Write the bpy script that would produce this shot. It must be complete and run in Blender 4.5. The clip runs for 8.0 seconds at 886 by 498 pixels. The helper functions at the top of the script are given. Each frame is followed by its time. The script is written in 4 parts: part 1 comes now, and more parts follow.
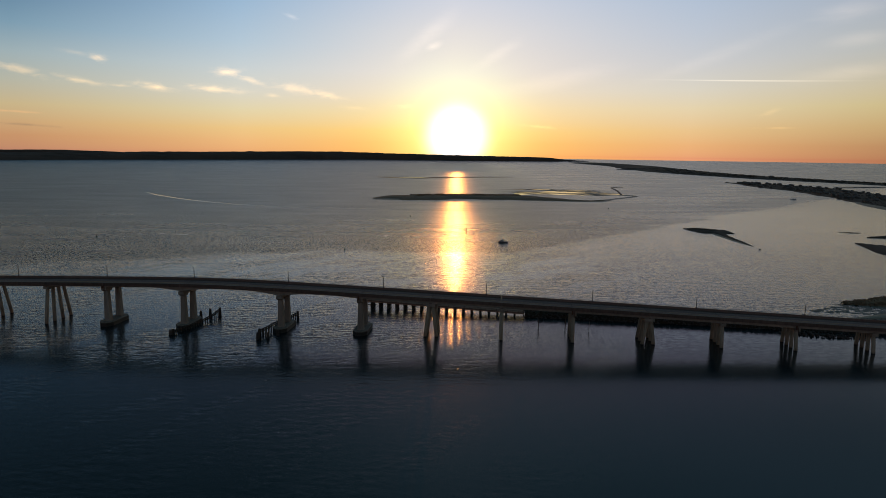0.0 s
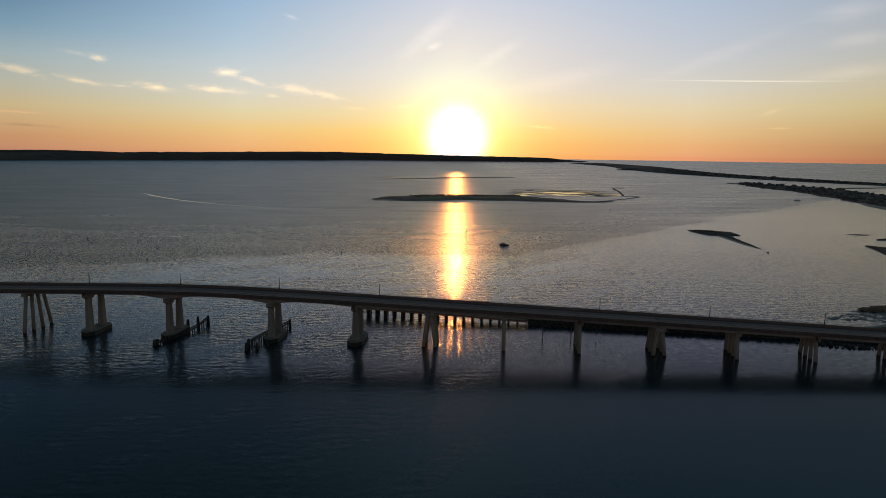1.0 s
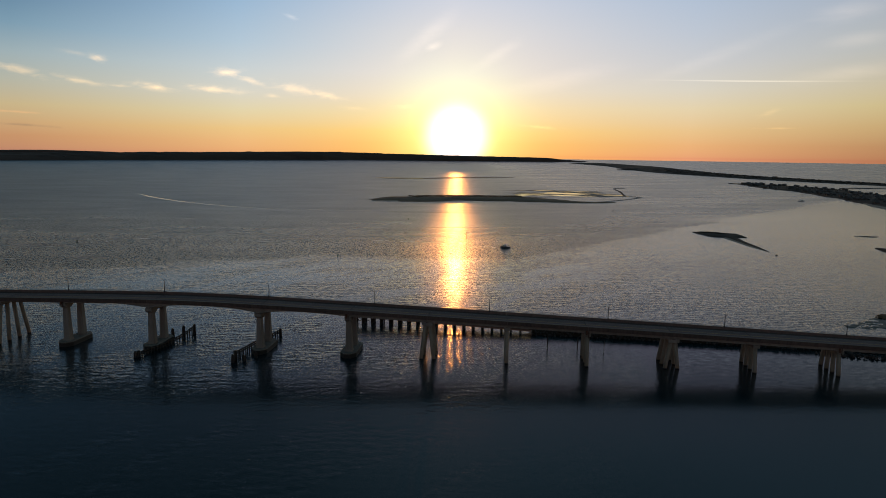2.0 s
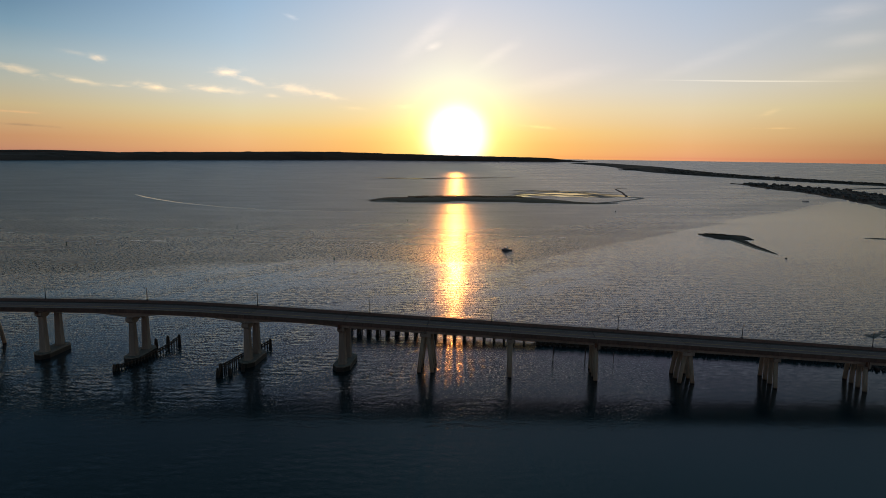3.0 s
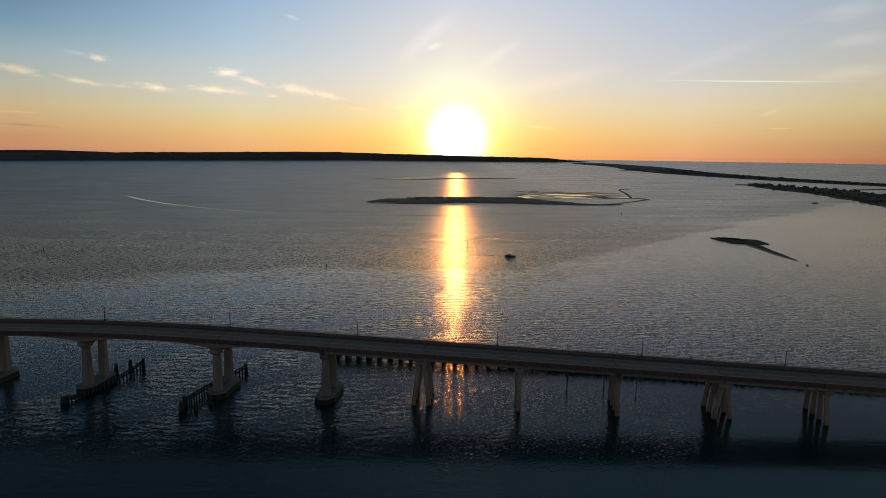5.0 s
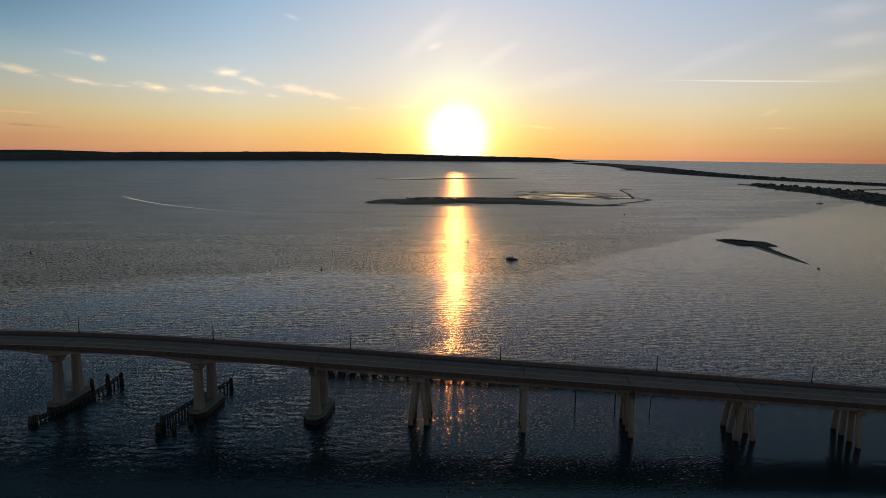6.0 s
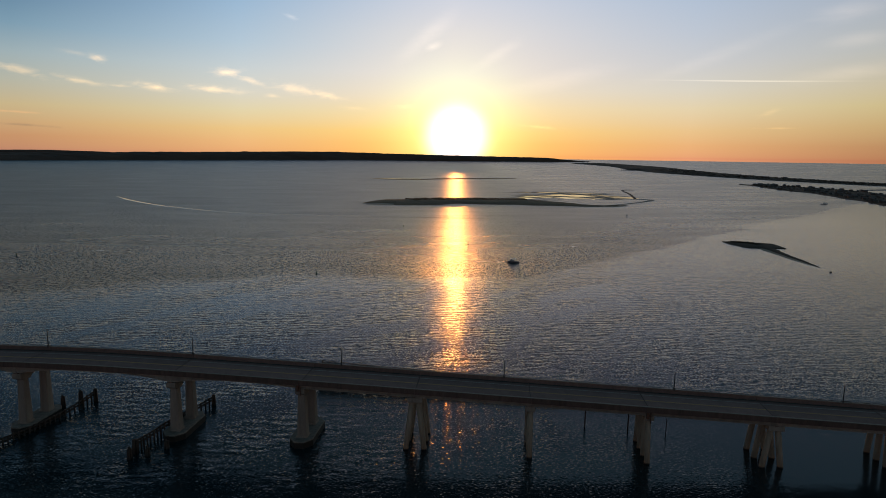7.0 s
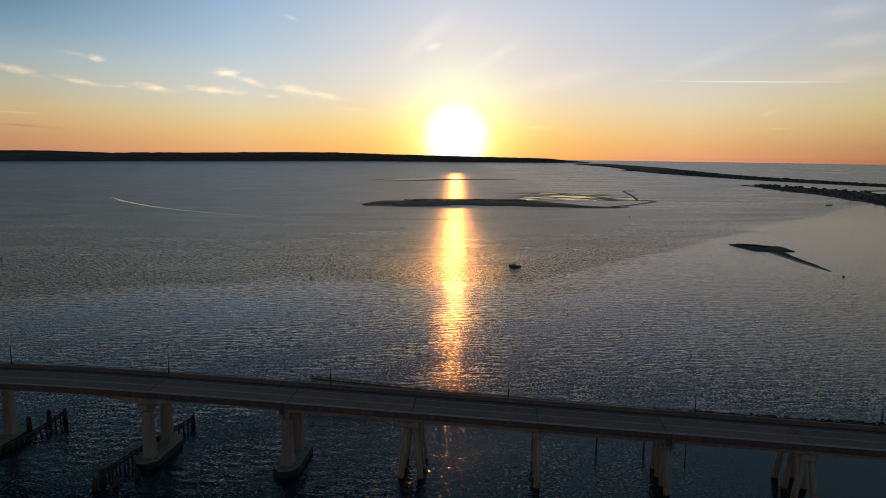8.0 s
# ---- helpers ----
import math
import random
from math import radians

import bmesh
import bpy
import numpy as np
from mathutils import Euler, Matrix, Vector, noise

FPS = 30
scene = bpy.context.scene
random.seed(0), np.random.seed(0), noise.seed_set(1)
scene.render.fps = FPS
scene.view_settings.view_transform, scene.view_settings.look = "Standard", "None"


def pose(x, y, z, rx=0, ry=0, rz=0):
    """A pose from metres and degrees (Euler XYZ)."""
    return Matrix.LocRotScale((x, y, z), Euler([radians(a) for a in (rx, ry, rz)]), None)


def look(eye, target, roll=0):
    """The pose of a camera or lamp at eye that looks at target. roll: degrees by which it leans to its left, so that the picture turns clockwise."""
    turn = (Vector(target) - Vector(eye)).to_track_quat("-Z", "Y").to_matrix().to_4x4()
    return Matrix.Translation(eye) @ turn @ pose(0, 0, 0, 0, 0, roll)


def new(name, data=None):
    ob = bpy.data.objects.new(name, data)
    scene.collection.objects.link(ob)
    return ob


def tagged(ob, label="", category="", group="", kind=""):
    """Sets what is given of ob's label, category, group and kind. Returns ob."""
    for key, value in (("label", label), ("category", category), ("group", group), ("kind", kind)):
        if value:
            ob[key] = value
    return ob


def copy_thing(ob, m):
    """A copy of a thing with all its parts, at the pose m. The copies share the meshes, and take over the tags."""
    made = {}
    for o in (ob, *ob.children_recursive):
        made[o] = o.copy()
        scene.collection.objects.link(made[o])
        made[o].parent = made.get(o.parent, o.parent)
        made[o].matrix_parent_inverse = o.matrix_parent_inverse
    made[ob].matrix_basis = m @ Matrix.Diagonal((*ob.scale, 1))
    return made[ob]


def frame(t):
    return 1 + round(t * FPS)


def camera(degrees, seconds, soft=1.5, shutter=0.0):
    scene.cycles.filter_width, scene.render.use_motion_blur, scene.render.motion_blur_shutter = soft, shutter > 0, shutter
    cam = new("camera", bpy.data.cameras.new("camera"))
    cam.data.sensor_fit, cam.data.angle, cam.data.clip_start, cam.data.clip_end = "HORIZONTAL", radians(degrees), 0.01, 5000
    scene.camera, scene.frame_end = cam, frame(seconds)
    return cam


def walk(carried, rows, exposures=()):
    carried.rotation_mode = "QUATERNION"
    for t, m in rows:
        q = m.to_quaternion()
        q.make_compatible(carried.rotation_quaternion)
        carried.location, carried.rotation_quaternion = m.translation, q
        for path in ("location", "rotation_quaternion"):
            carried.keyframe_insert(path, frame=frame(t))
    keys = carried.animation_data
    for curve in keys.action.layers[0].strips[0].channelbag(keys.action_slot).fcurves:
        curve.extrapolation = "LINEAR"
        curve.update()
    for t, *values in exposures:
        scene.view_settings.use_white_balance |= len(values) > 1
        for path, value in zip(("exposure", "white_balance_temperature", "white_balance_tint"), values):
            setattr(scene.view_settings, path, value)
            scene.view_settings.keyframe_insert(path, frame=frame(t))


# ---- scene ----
cam = camera(69.5, 8.0, soft=0.9)
PATH = [
    (0, (0.011, 0.987, 70.503), (-0.013, 2.966, 70.21), 0.77),
    (0.5, (0.031, 7.596, 70.504), (0.007, 9.575, 70.211), 0.77),
    (1, (0.087, 14.29, 70.515), (0.063, 16.269, 70.223), 0.77),
    (1.5, (0.129, 21.121, 70.533), (0.106, 23.1, 70.241), 0.77),
    (3, (0.223, 41.791, 70.671), (0.2, 43.769, 70.379), 0.77),
    (3.5, (0.269, 48.767, 70.692), (0.246, 50.745, 70.401), 0.77),
    (4, (0.314, 55.718, 70.708), (0.291, 57.697, 70.417), 0.77),
    (4.5, (0.363, 62.585, 70.721), (0.339, 64.563, 70.43), 0.77),
    (6, (0.498, 83.196, 70.647), (0.474, 85.174, 70.355), 0.77),
    (6.5, (0.52, 90.163, 70.603), (0.497, 92.142, 70.312), 0.77),
    (7, (0.55, 97.147, 70.54), (0.527, 99.125, 70.248), 0.77),
    (7.5, (0.61, 104.213, 70.467), (0.587, 106.191, 70.175), 0.77),
    (8, (0.604, 111.219, 70.406), (0.582, 113.197, 70.116), 0.77),
]
walk(cam, [(t, look(e, g, r)) for t, e, g, r in PATH])

# ---- sky settings ----
GLOW_EL = 1.5
# colour by height in degrees, for bearings from the sun's side round to behind
HIGH = [(26.0, (0.057, 0.108, 0.148)), (38.0, (0.036, 0.084, 0.112)), (90.0, (0.016, 0.048, 0.068))]
SKY_COLUMNS = [
    (-180, [(0, (0.40, 0.20, 0.17)), (3, (0.46, 0.27, 0.22)), (7, (0.36, 0.26, 0.25)), (12, (0.17, 0.19, 0.24))]),
    (-90, [(0, (0.20, 0.13, 0.11)), (4, (0.24, 0.22, 0.20)), (9, (0.10, 0.16, 0.24))]),
    (-34, [(0, (0.50, 0.23, 0.145)), (1, (0.55, 0.28, 0.14)), (2, (0.58, 0.36, 0.18)), (3.3, (0.57, 0.44, 0.24)), (5, (0.46, 0.45, 0.36)), (7, (0.34, 0.42, 0.44)), (9, (0.20, 0.32, 0.41)), (11, (0.13, 0.235, 0.34)), (15, (0.046, 0.095, 0.165))]),
    (-18, [(0, (0.72, 0.33, 0.15)), (1, (0.79, 0.45, 0.193)), (2, (0.79, 0.53, 0.225)), (3.5, (0.72, 0.62, 0.385)), (5, (0.65, 0.63, 0.546)), (7, (0.54, 0.60, 0.621)), (9, (0.42, 0.54, 0.642)), (13, (0.27, 0.43, 0.61)), (16, (0.12, 0.155, 0.278))]),
    (0, [(0, (0.76, 0.32, 0.0428)), (1, (0.80, 0.42, 0.0749)), (2, (0.82, 0.52, 0.128)), (4, (0.77, 0.60, 0.353)), (5.5, (0.72, 0.63, 0.524)), (7, (0.69, 0.64, 0.621)), (10.3, (0.63, 0.63, 0.663)), (13, (0.54, 0.59, 0.696)), (16.5, (0.35, 0.26, 0.374))]),
    (20, [(0, (0.73, 0.30, 0.161)), (1, (0.77, 0.41, 0.182)), (2.2, (0.77, 0.51, 0.246)), (4, (0.74, 0.61, 0.396)), (5.5, (0.67, 0.62, 0.524)), (7.5, (0.58, 0.58, 0.589)), (10, (0.49, 0.54, 0.621)), (13, (0.41, 0.50, 0.631)), (16.5, (0.24, 0.20, 0.3))]),
    (34, [(0, (0.44, 0.175, 0.091)), (1, (0.48, 0.25, 0.118)), (2.5, (0.56, 0.375, 0.171)), (4, (0.60, 0.48, 0.241)), (5.5, (0.58, 0.50, 0.342)), (8, (0.48, 0.48, 0.449)), (12, (0.37, 0.42, 0.492)), (16, (0.13, 0.145, 0.177))]),
    (90, [(0, (0.36, 0.18, 0.11)), (4, (0.40, 0.32, 0.21)), (9, (0.19, 0.24, 0.28))]),
    (180, [(0, (0.40, 0.20, 0.17)), (3, (0.46, 0.27, 0.22)), (7, (0.36, 0.26, 0.25)), (12, (0.17, 0.19, 0.24))]),
]
GLOWS = [(4.0, 2.6, (0.5, 0.5, 1.1), 1.0), (2.0, 4.5, (0.30, 0.58, 0.20), 1.0), (1.3, 9.5, (0.32, 0.21, 0.08), 1.0)]
CREAM = (0.38, 0.21, 0.06)
PALE = (0.26, 0.19, 0.13)
# azimuth, height, half width, half height, slope, strength, tint, kind
CLOUDS = [(-33.9, 5.80, 1.9, 0.34, -0.22, 1.7, CREAM, "streak"), (-29.7, 5.20, 1.9, 0.24, -0.16, 1.7, CREAM, "streak"), (-27.2, 4.98, 1.2, 0.13, -0.03, 1.1, CREAM, "streak"),
          (-24.7, 5.08, 1.6, 0.30, -0.14, 2.0, CREAM, "streak"), (-20.2, 5.08, 2.3, 0.30, -0.05, 2.2, CREAM, "streak"),
          (-19.0, 6.48, 1.2, 0.42, 0.0, 2.4, CREAM, "streak"), (-17.2, 5.92, 1.4, 0.30, -0.22, 1.7, CREAM, "streak"),
          (-13.6, 5.40, 1.9, 0.45, -0.12, 1.5, CREAM, "streak"), (-15.4, 4.72, 0.7, 0.22, -0.05, 1.4, CREAM, "streak"), (-10.9, 4.92, 1.5, 0.32, -0.16, 1.5, CREAM, "streak"),
          (-28.5, 6.98, 0.65, 0.30, -0.12, 2.3, CREAM, "streak"), (-29.8, 7.2, 1.4, 0.22, -0.15, 0.5, CREAM, "streak"),
          (-13.7, 11.1, 0.8, 0.20, -0.28, 1.1, PALE, "streak"), (-4.0, 4.1, 1.5, 0.25, -0.05, 1.0, CREAM, "streak"), (-8.6, 3.9, 1.3, 0.22, -0.05, 0.5, CREAM, "streak"),
          (-2.3, 10.0, 3.2, 1.25, 0.75, 0.55, PALE, "wisp"), (-1.7, 9.2, 1.0, 0.45, 0.35, 1.0, PALE, "wisp"), (3.9, 8.6, 2.6, 0.8, 0.55, 0.45, PALE, "wisp"),
          (9.0, 6.4, 6.0, 1.1, 0.20, 0.4, PALE, "wisp"), (22.0, 8.2, 7.0, 0.8, 0.35, 0.25, PALE, "wisp"), (30.5, 10.7, 3.0, 0.9, 0.10, 0.5, PALE, "wisp"), (31.2, 8.7, 2.6, 0.7, 0.08, 0.45, PALE, "wisp"),
          (31.0, 6.4, 5.0, 0.8, 0.10, 0.45, PALE, "wisp"),
          (7.6, 2.5, 1.7, 0.16, -0.08, 1.3, CREAM, "streak"), (25.8, 3.6, 0.8, 0.25, 0.3, 0.5, CREAM, "streak"), (26.5, 2.4, 1.5, 0.08, 0.0, 0.6, CREAM, "streak"),
          (-34.3, 2.72, 1.8, 0.10, -0.03, 0.9, (0.35, 0.10, 0.02), "streak"), (-33.5, 1.78, 3.2, 0.11, -0.05, -0.55, CREAM, "streak"),
          (24.3, 6.06, 4.6, 0.045, -0.041, 0.75, (0.40, 0.34, 0.26), "trail")]

# ---- light: low evening sun ahead, clear sky with thin cloud ----
SUN_AZ, SUN_EL = 0.4, 2.2            # degrees, azimuth from +y towards +x


def node(nt, kind, **vals):
    n = nt.nodes.new(kind)
    for k, v in vals.items():
        if k == "op":
            n.operation = v
        elif k == "clamp":
            n.use_clamp = v
        else:
            n.inputs[int(k[1:])].default_value = v
    return n


def calc(nt, op, a, b=None, c=None, clamp=False):
    """A math node; each operand is a socket or a number."""
    n = nt.nodes.new("ShaderNodeMath")
    n.operation, n.use_clamp = op, clamp
    for i, v in enumerate((a, b, c)):
        if v is None:
            continue
        if isinstance(v, (int, float)):
            n.inputs[i].default_value = v
        else:
            nt.links.new(v, n.inputs[i])
    return n.outputs[0]


def ramp(nt, fac, stops, mode="LINEAR"):
    n = nt.nodes.new("ShaderNodeValToRGB")
    r = n.color_ramp
    r.interpolation = mode
    while len(r.elements) < len(stops):
        r.elements.new(0.5)
    for e, (p, c) in zip(r.elements, stops):
        e.position, e.color = p, (*c, 1) if len(c) == 3 else c
    nt.links.new(fac, n.inputs[0])
    return n.outputs[0]


def mix(nt, fac, a, b, blend="MIX"):
    n = nt.nodes.new("ShaderNodeMix")
    n.data_type, n.blend_type = "RGBA", blend
    for i, v in ((0, fac), (6, a), (7, b)):
        if isinstance(v, (int, float)):
            n.inputs[i].default_value = v
        elif isinstance(v, tuple):
            n.inputs[i].default_value = (*v, 1)
        else:
            nt.links.new(v, n.inputs[i])
    return n.outputs[2]


def noise_tex(nt, vec, scale, detail=4.0, rough=0.55, dist=0.0):
    n = nt.nodes.new("ShaderNodeTexNoise")
    n.inputs["Scale"].default_value, n.inputs["Detail"].default_value = scale, detail
    n.inputs["Roughness"].default_value, n.inputs["Distortion"].default_value = rough, dist
    if vec is not None:
        nt.links.new(vec, n.inputs["Vector"])
    return n.outputs[0]


def mapped(nt, vec, loc=(0, 0, 0), rot=(0, 0, 0), scale=(1, 1, 1)):
    n = nt.nodes.new("ShaderNodeMapping")
    n.inputs[1].default_value, n.inputs[3].default_value = loc, scale
    n.inputs[2].default_value = [radians(a) for a in rot]
    nt.links.new(vec, n.inputs[0])
    return n.outputs[0]


def build_sky():
    world = bpy.data.worlds.new("evening_sky")
    scene.world = world
    world.use_nodes = True
    nt = world.node_tree
    nt.nodes.clear()
    out = nt.nodes.new("ShaderNodeOutputWorld")
    way = nt.nodes.new("ShaderNodeTexCoord").outputs["Generated"]
    sep = nt.nodes.new("ShaderNodeSeparateXYZ")
    nt.links.new(way, sep.inputs[0])
    x, y, z = sep.outputs
    el = calc(nt, "MULTIPLY", calc(nt, "ARCSINE", z), 180 / math.pi)
    az = calc(nt, "MULTIPLY", calc(nt, "ARCTAN2", x, y), 180 / math.pi)
    # colour by height above the horizon, 0 to 90 degrees, passing from bearing to bearing
    height = calc(nt, "POWER", calc(nt, "DIVIDE", calc(nt, "MAXIMUM", el, 0.0), 90.0), 0.5, clamp=True)

    def column(bearing, stops):
        top = stops[-1][1]
        rows = stops + [(18.0, tuple(0.38 * c + 0.4 * h for c, h in zip(top, HIGH[0][1])))]
        rows += [(deg, tuple(c * (0.62 if bearing == -34 else 2.0 if bearing == 0 else 1.75 if 0 < bearing < 90 else 0.9) for c in high)) for deg, high in HIGH]
        return ramp(nt, height, [(math.sqrt(deg / 90), c) for deg, c in rows])

    colour, last = column(*SKY_COLUMNS[0]), SKY_COLUMNS[0][0]
    for bearing, stops in SKY_COLUMNS[1:]:
        n = nt.nodes.new("ShaderNodeMapRange")
        n.interpolation_type = "SMOOTHSTEP" if abs(bearing) > 60 else "LINEAR"
        n.inputs[1].default_value, n.inputs[2].default_value = last, bearing
        nt.links.new(az, n.inputs[0])
        colour, last = mix(nt, n.outputs[0], colour, column(bearing, stops)), bearing
    # glow round the sun
    s = Vector((math.sin(radians(SUN_AZ)) * math.cos(radians(GLOW_EL)), math.cos(radians(SUN_AZ)) * math.cos(radians(GLOW_EL)), math.sin(radians(GLOW_EL))))
    dot = nt.nodes.new("ShaderNodeVectorMath")
    dot.operation = "DOT_PRODUCT"
    nt.links.new(way, dot.inputs[0])
    dot.inputs[1].default_value = s
    theta = calc(nt, "MULTIPLY", calc(nt, "ARCCOSINE", calc(nt, "MINIMUM", dot.outputs["Value"], 0.999999)), 180 / math.pi)
    for power, width, tint, strength in GLOWS:
        f = calc(nt, "EXPONENT", calc(nt, "MULTIPLY", calc(nt, "POWER", calc(nt, "DIVIDE", theta, width), power), -1.0))
        f = calc(nt, "MULTIPLY", f, strength)
        colour = add_tint(nt, colour, f, tint)
    colour = clouds(nt, colour, az, el)
    # a thin share of the physical sky model for the rest of the dome
    sky = nt.nodes.new("ShaderNodeTexSky")
    sky.sky_type, sky.sun_disc = "NISHITA", False
    sky.ozone_density, sky.dust_density = 4.0, 0.4
    sky.sun_elevation, sky.sun_rotation = radians(SUN_EL), radians(SUN_AZ)
    b1, b2 = nt.nodes.new("ShaderNodeBackground"), nt.nodes.new("ShaderNodeBackground")
    nt.links.new(colour, b1.inputs[0])
    nt.links.new(sky.outputs[0], b2.inputs[0])
    b1.inputs[1].default_value, b2.inputs[1].default_value = 1.0, 0.012
    add = nt.nodes.new("ShaderNodeAddShader")
    nt.links.new(b1.outputs[0], add.inputs[0])
    nt.links.new(b2.outputs[0], add.inputs[1])
    nt.links.new(add.outputs[0], out.inputs[0])


def add_tint(nt, colour, fac, tint):
    n = nt.nodes.new("ShaderNodeVectorMath")
    n.operation = "MULTIPLY_ADD"
    c = nt.nodes.new("ShaderNodeCombineXYZ")
    for i in range(3):
        nt.links.new(fac, c.inputs[i])
    nt.links.new(c.outputs[0], n.inputs[0])
    n.inputs[1].default_value = tint
    nt.links.new(colour, n.inputs[2])
    return n.outputs[0]


def clouds(nt, colour, az, el):
    """Thin streaks: (azimuth, height, half width, half height, slope, strength, tint)."""
    comb = nt.nodes.new("ShaderNodeCombineXYZ")
    nt.links.new(az, comb.inputs[0])
    nt.links.new(el, comb.inputs[1])
    flat = comb.outputs[0]
    streak = noise_tex(nt, mapped(nt, flat, rot=(0, 0, 6), scale=(0.75, 2.4, 1)), 1.0, 6, 0.62, 0.5)
    wisp = noise_tex(nt, mapped(nt, flat, rot=(0, 0, 35), scale=(0.16, 0.75, 1)), 1.0, 6, 0.65, 1.2)
    for a, h, wa, wh, slope, strength, tint, kind in CLOUDS:
        da = calc(nt, "DIVIDE", calc(nt, "SUBTRACT", az, a), wa)
        line = calc(nt, "MULTIPLY_ADD", calc(nt, "SUBTRACT", az, a), slope, h)
        dh = calc(nt, "DIVIDE", calc(nt, "SUBTRACT", el, line), wh)
        r = calc(nt, "ADD", calc(nt, "MULTIPLY", da, da), calc(nt, "MULTIPLY", dh, dh))
        m = calc(nt, "EXPONENT", calc(nt, "MULTIPLY", r, -1.0))
        if kind == "trail":
            f = calc(nt, "MULTIPLY", m, strength)
        elif kind == "streak":
            f = calc(nt, "MULTIPLY_ADD", calc(nt, "SUBTRACT", streak, 0.5), 2.6, calc(nt, "SUBTRACT", m, 0.12))
            f = calc(nt, "MULTIPLY", calc(nt, "MULTIPLY", calc(nt, "MAXIMUM", f, 0.0), m), strength * 0.55)
        else:
            f = calc(nt, "SUBTRACT", calc(nt, "ADD", m, wisp), 0.80)
            f = calc(nt, "MULTIPLY", calc(nt, "MULTIPLY", calc(nt, "MAXIMUM", f, 0.0), m), strength)
        colour = add_tint(nt, colour, f, tint)
    return colour

build_sky()
sun = new("sun", bpy.data.lights.new("sun", "SUN"))
sun.data.energy, sun.data.angle, sun.data.color = 0.24, radians(0.55), (1.0, 0.35, 0.07)
sun.matrix_world = look((0, 0, 300), (-math.sin(radians(SUN_AZ)), -math.cos(radians(SUN_AZ)), 300 - math.tan(radians(SUN_EL))))

# ---- materials ----


def material(name):
    m = bpy.data.materials.new(name)
    m.use_nodes = True
    nt = m.node_tree
    return m, nt, nt.nodes["Principled BSDF"], nt.nodes.new("ShaderNodeTexCoord").outputs["Object"]


def surface(name, light, dark, rough=0.8, coarse=0.3, fine=6.0, bump=0.02, metal=0.0, streaks=0.0):
    """A worn surface: two colours mixed by coarse stains and fine grain, with relief."""
    m, nt, b, co = material(name)
    if streaks:
        big = noise_tex(nt, mapped(nt, co, scale=(1, 1, 0.12)), coarse * streaks, 6, 0.65)
    else:
        big = noise_tex(nt, co, coarse, 6, 0.65)
    small = noise_tex(nt, co, fine, 4, 0.6)
    f = calc(nt, "ADD", calc(nt, "MULTIPLY", big, 0.75), calc(nt, "MULTIPLY", small, 0.35))
    f = calc(nt, "MULTIPLY_ADD", calc(nt, "SUBTRACT", f, 0.55), 2.4, 0.5, clamp=True)
    info = nt.nodes.new("ShaderNodeObjectInfo").outputs["Random"]
    col = mix(nt, f, dark, light)
    hsv = nt.nodes.new("ShaderNodeHueSaturation")
    nt.links.new(col, hsv.inputs["Color"])
    nt.links.new(calc(nt, "MULTIPLY_ADD", info, 0.24, 0.88), hsv.inputs["Value"])
    nt.links.new(hsv.outputs[0], b.inputs["Base Color"])
    nt.links.new(calc(nt, "MULTIPLY_ADD", small, 0.25, rough - 0.12), b.inputs["Roughness"])
    b.inputs["Metallic"].default_value = metal
    bp = nt.nodes.new("ShaderNodeBump")
    bp.inputs["Strength"].default_value, bp.inputs["Distance"].default_value = 0.6, bump
    nt.links.new(small, bp.inputs["Height"])
    nt.links.new(bp.outputs[0], b.inputs["Normal"])
    return m


def tidal(name, light, dark, line, rough=0.85):
    """Concrete or timber standing in the water: weed-dark up to the tide line."""
    m, nt, b, co = material(name)
    pos = nt.nodes.new("ShaderNodeNewGeometry").outputs["Position"]
    sep = nt.nodes.new("ShaderNodeSeparateXYZ")
    nt.links.new(pos, sep.inputs[0])
    big = noise_tex(nt, mapped(nt, pos, scale=(1, 1, 0.15)), 1.1, 6, 0.65)
    small = noise_tex(nt, pos, 5.0, 4, 0.6)
    col = mix(nt, calc(nt, "MULTIPLY_ADD", calc(nt, "SUBTRACT", big, 0.5), 2.6, 0.5, clamp=True), dark, light)
    edge = calc(nt, "MULTIPLY_ADD", small, 0.5, line - 0.25)
    wet = calc(nt, "MULTIPLY", calc(nt, "SUBTRACT", edge, sep.outputs[2]), 5.0, clamp=True)
    col = mix(nt, wet, col, (0.018, 0.017, 0.013))
    nt.links.new(col, b.inputs["Base Color"])
    nt.links.new(calc(nt, "MULTIPLY_ADD", wet, -0.3, rough), b.inputs["Roughness"])
    bp = nt.nodes.new("ShaderNodeBump")
    bp.inputs["Strength"].default_value, bp.inputs["Distance"].default_value = 0.6, 0.03
    nt.links.new(small, bp.inputs["Height"])
    nt.links.new(bp.outputs[0], b.inputs["Normal"])
    return m


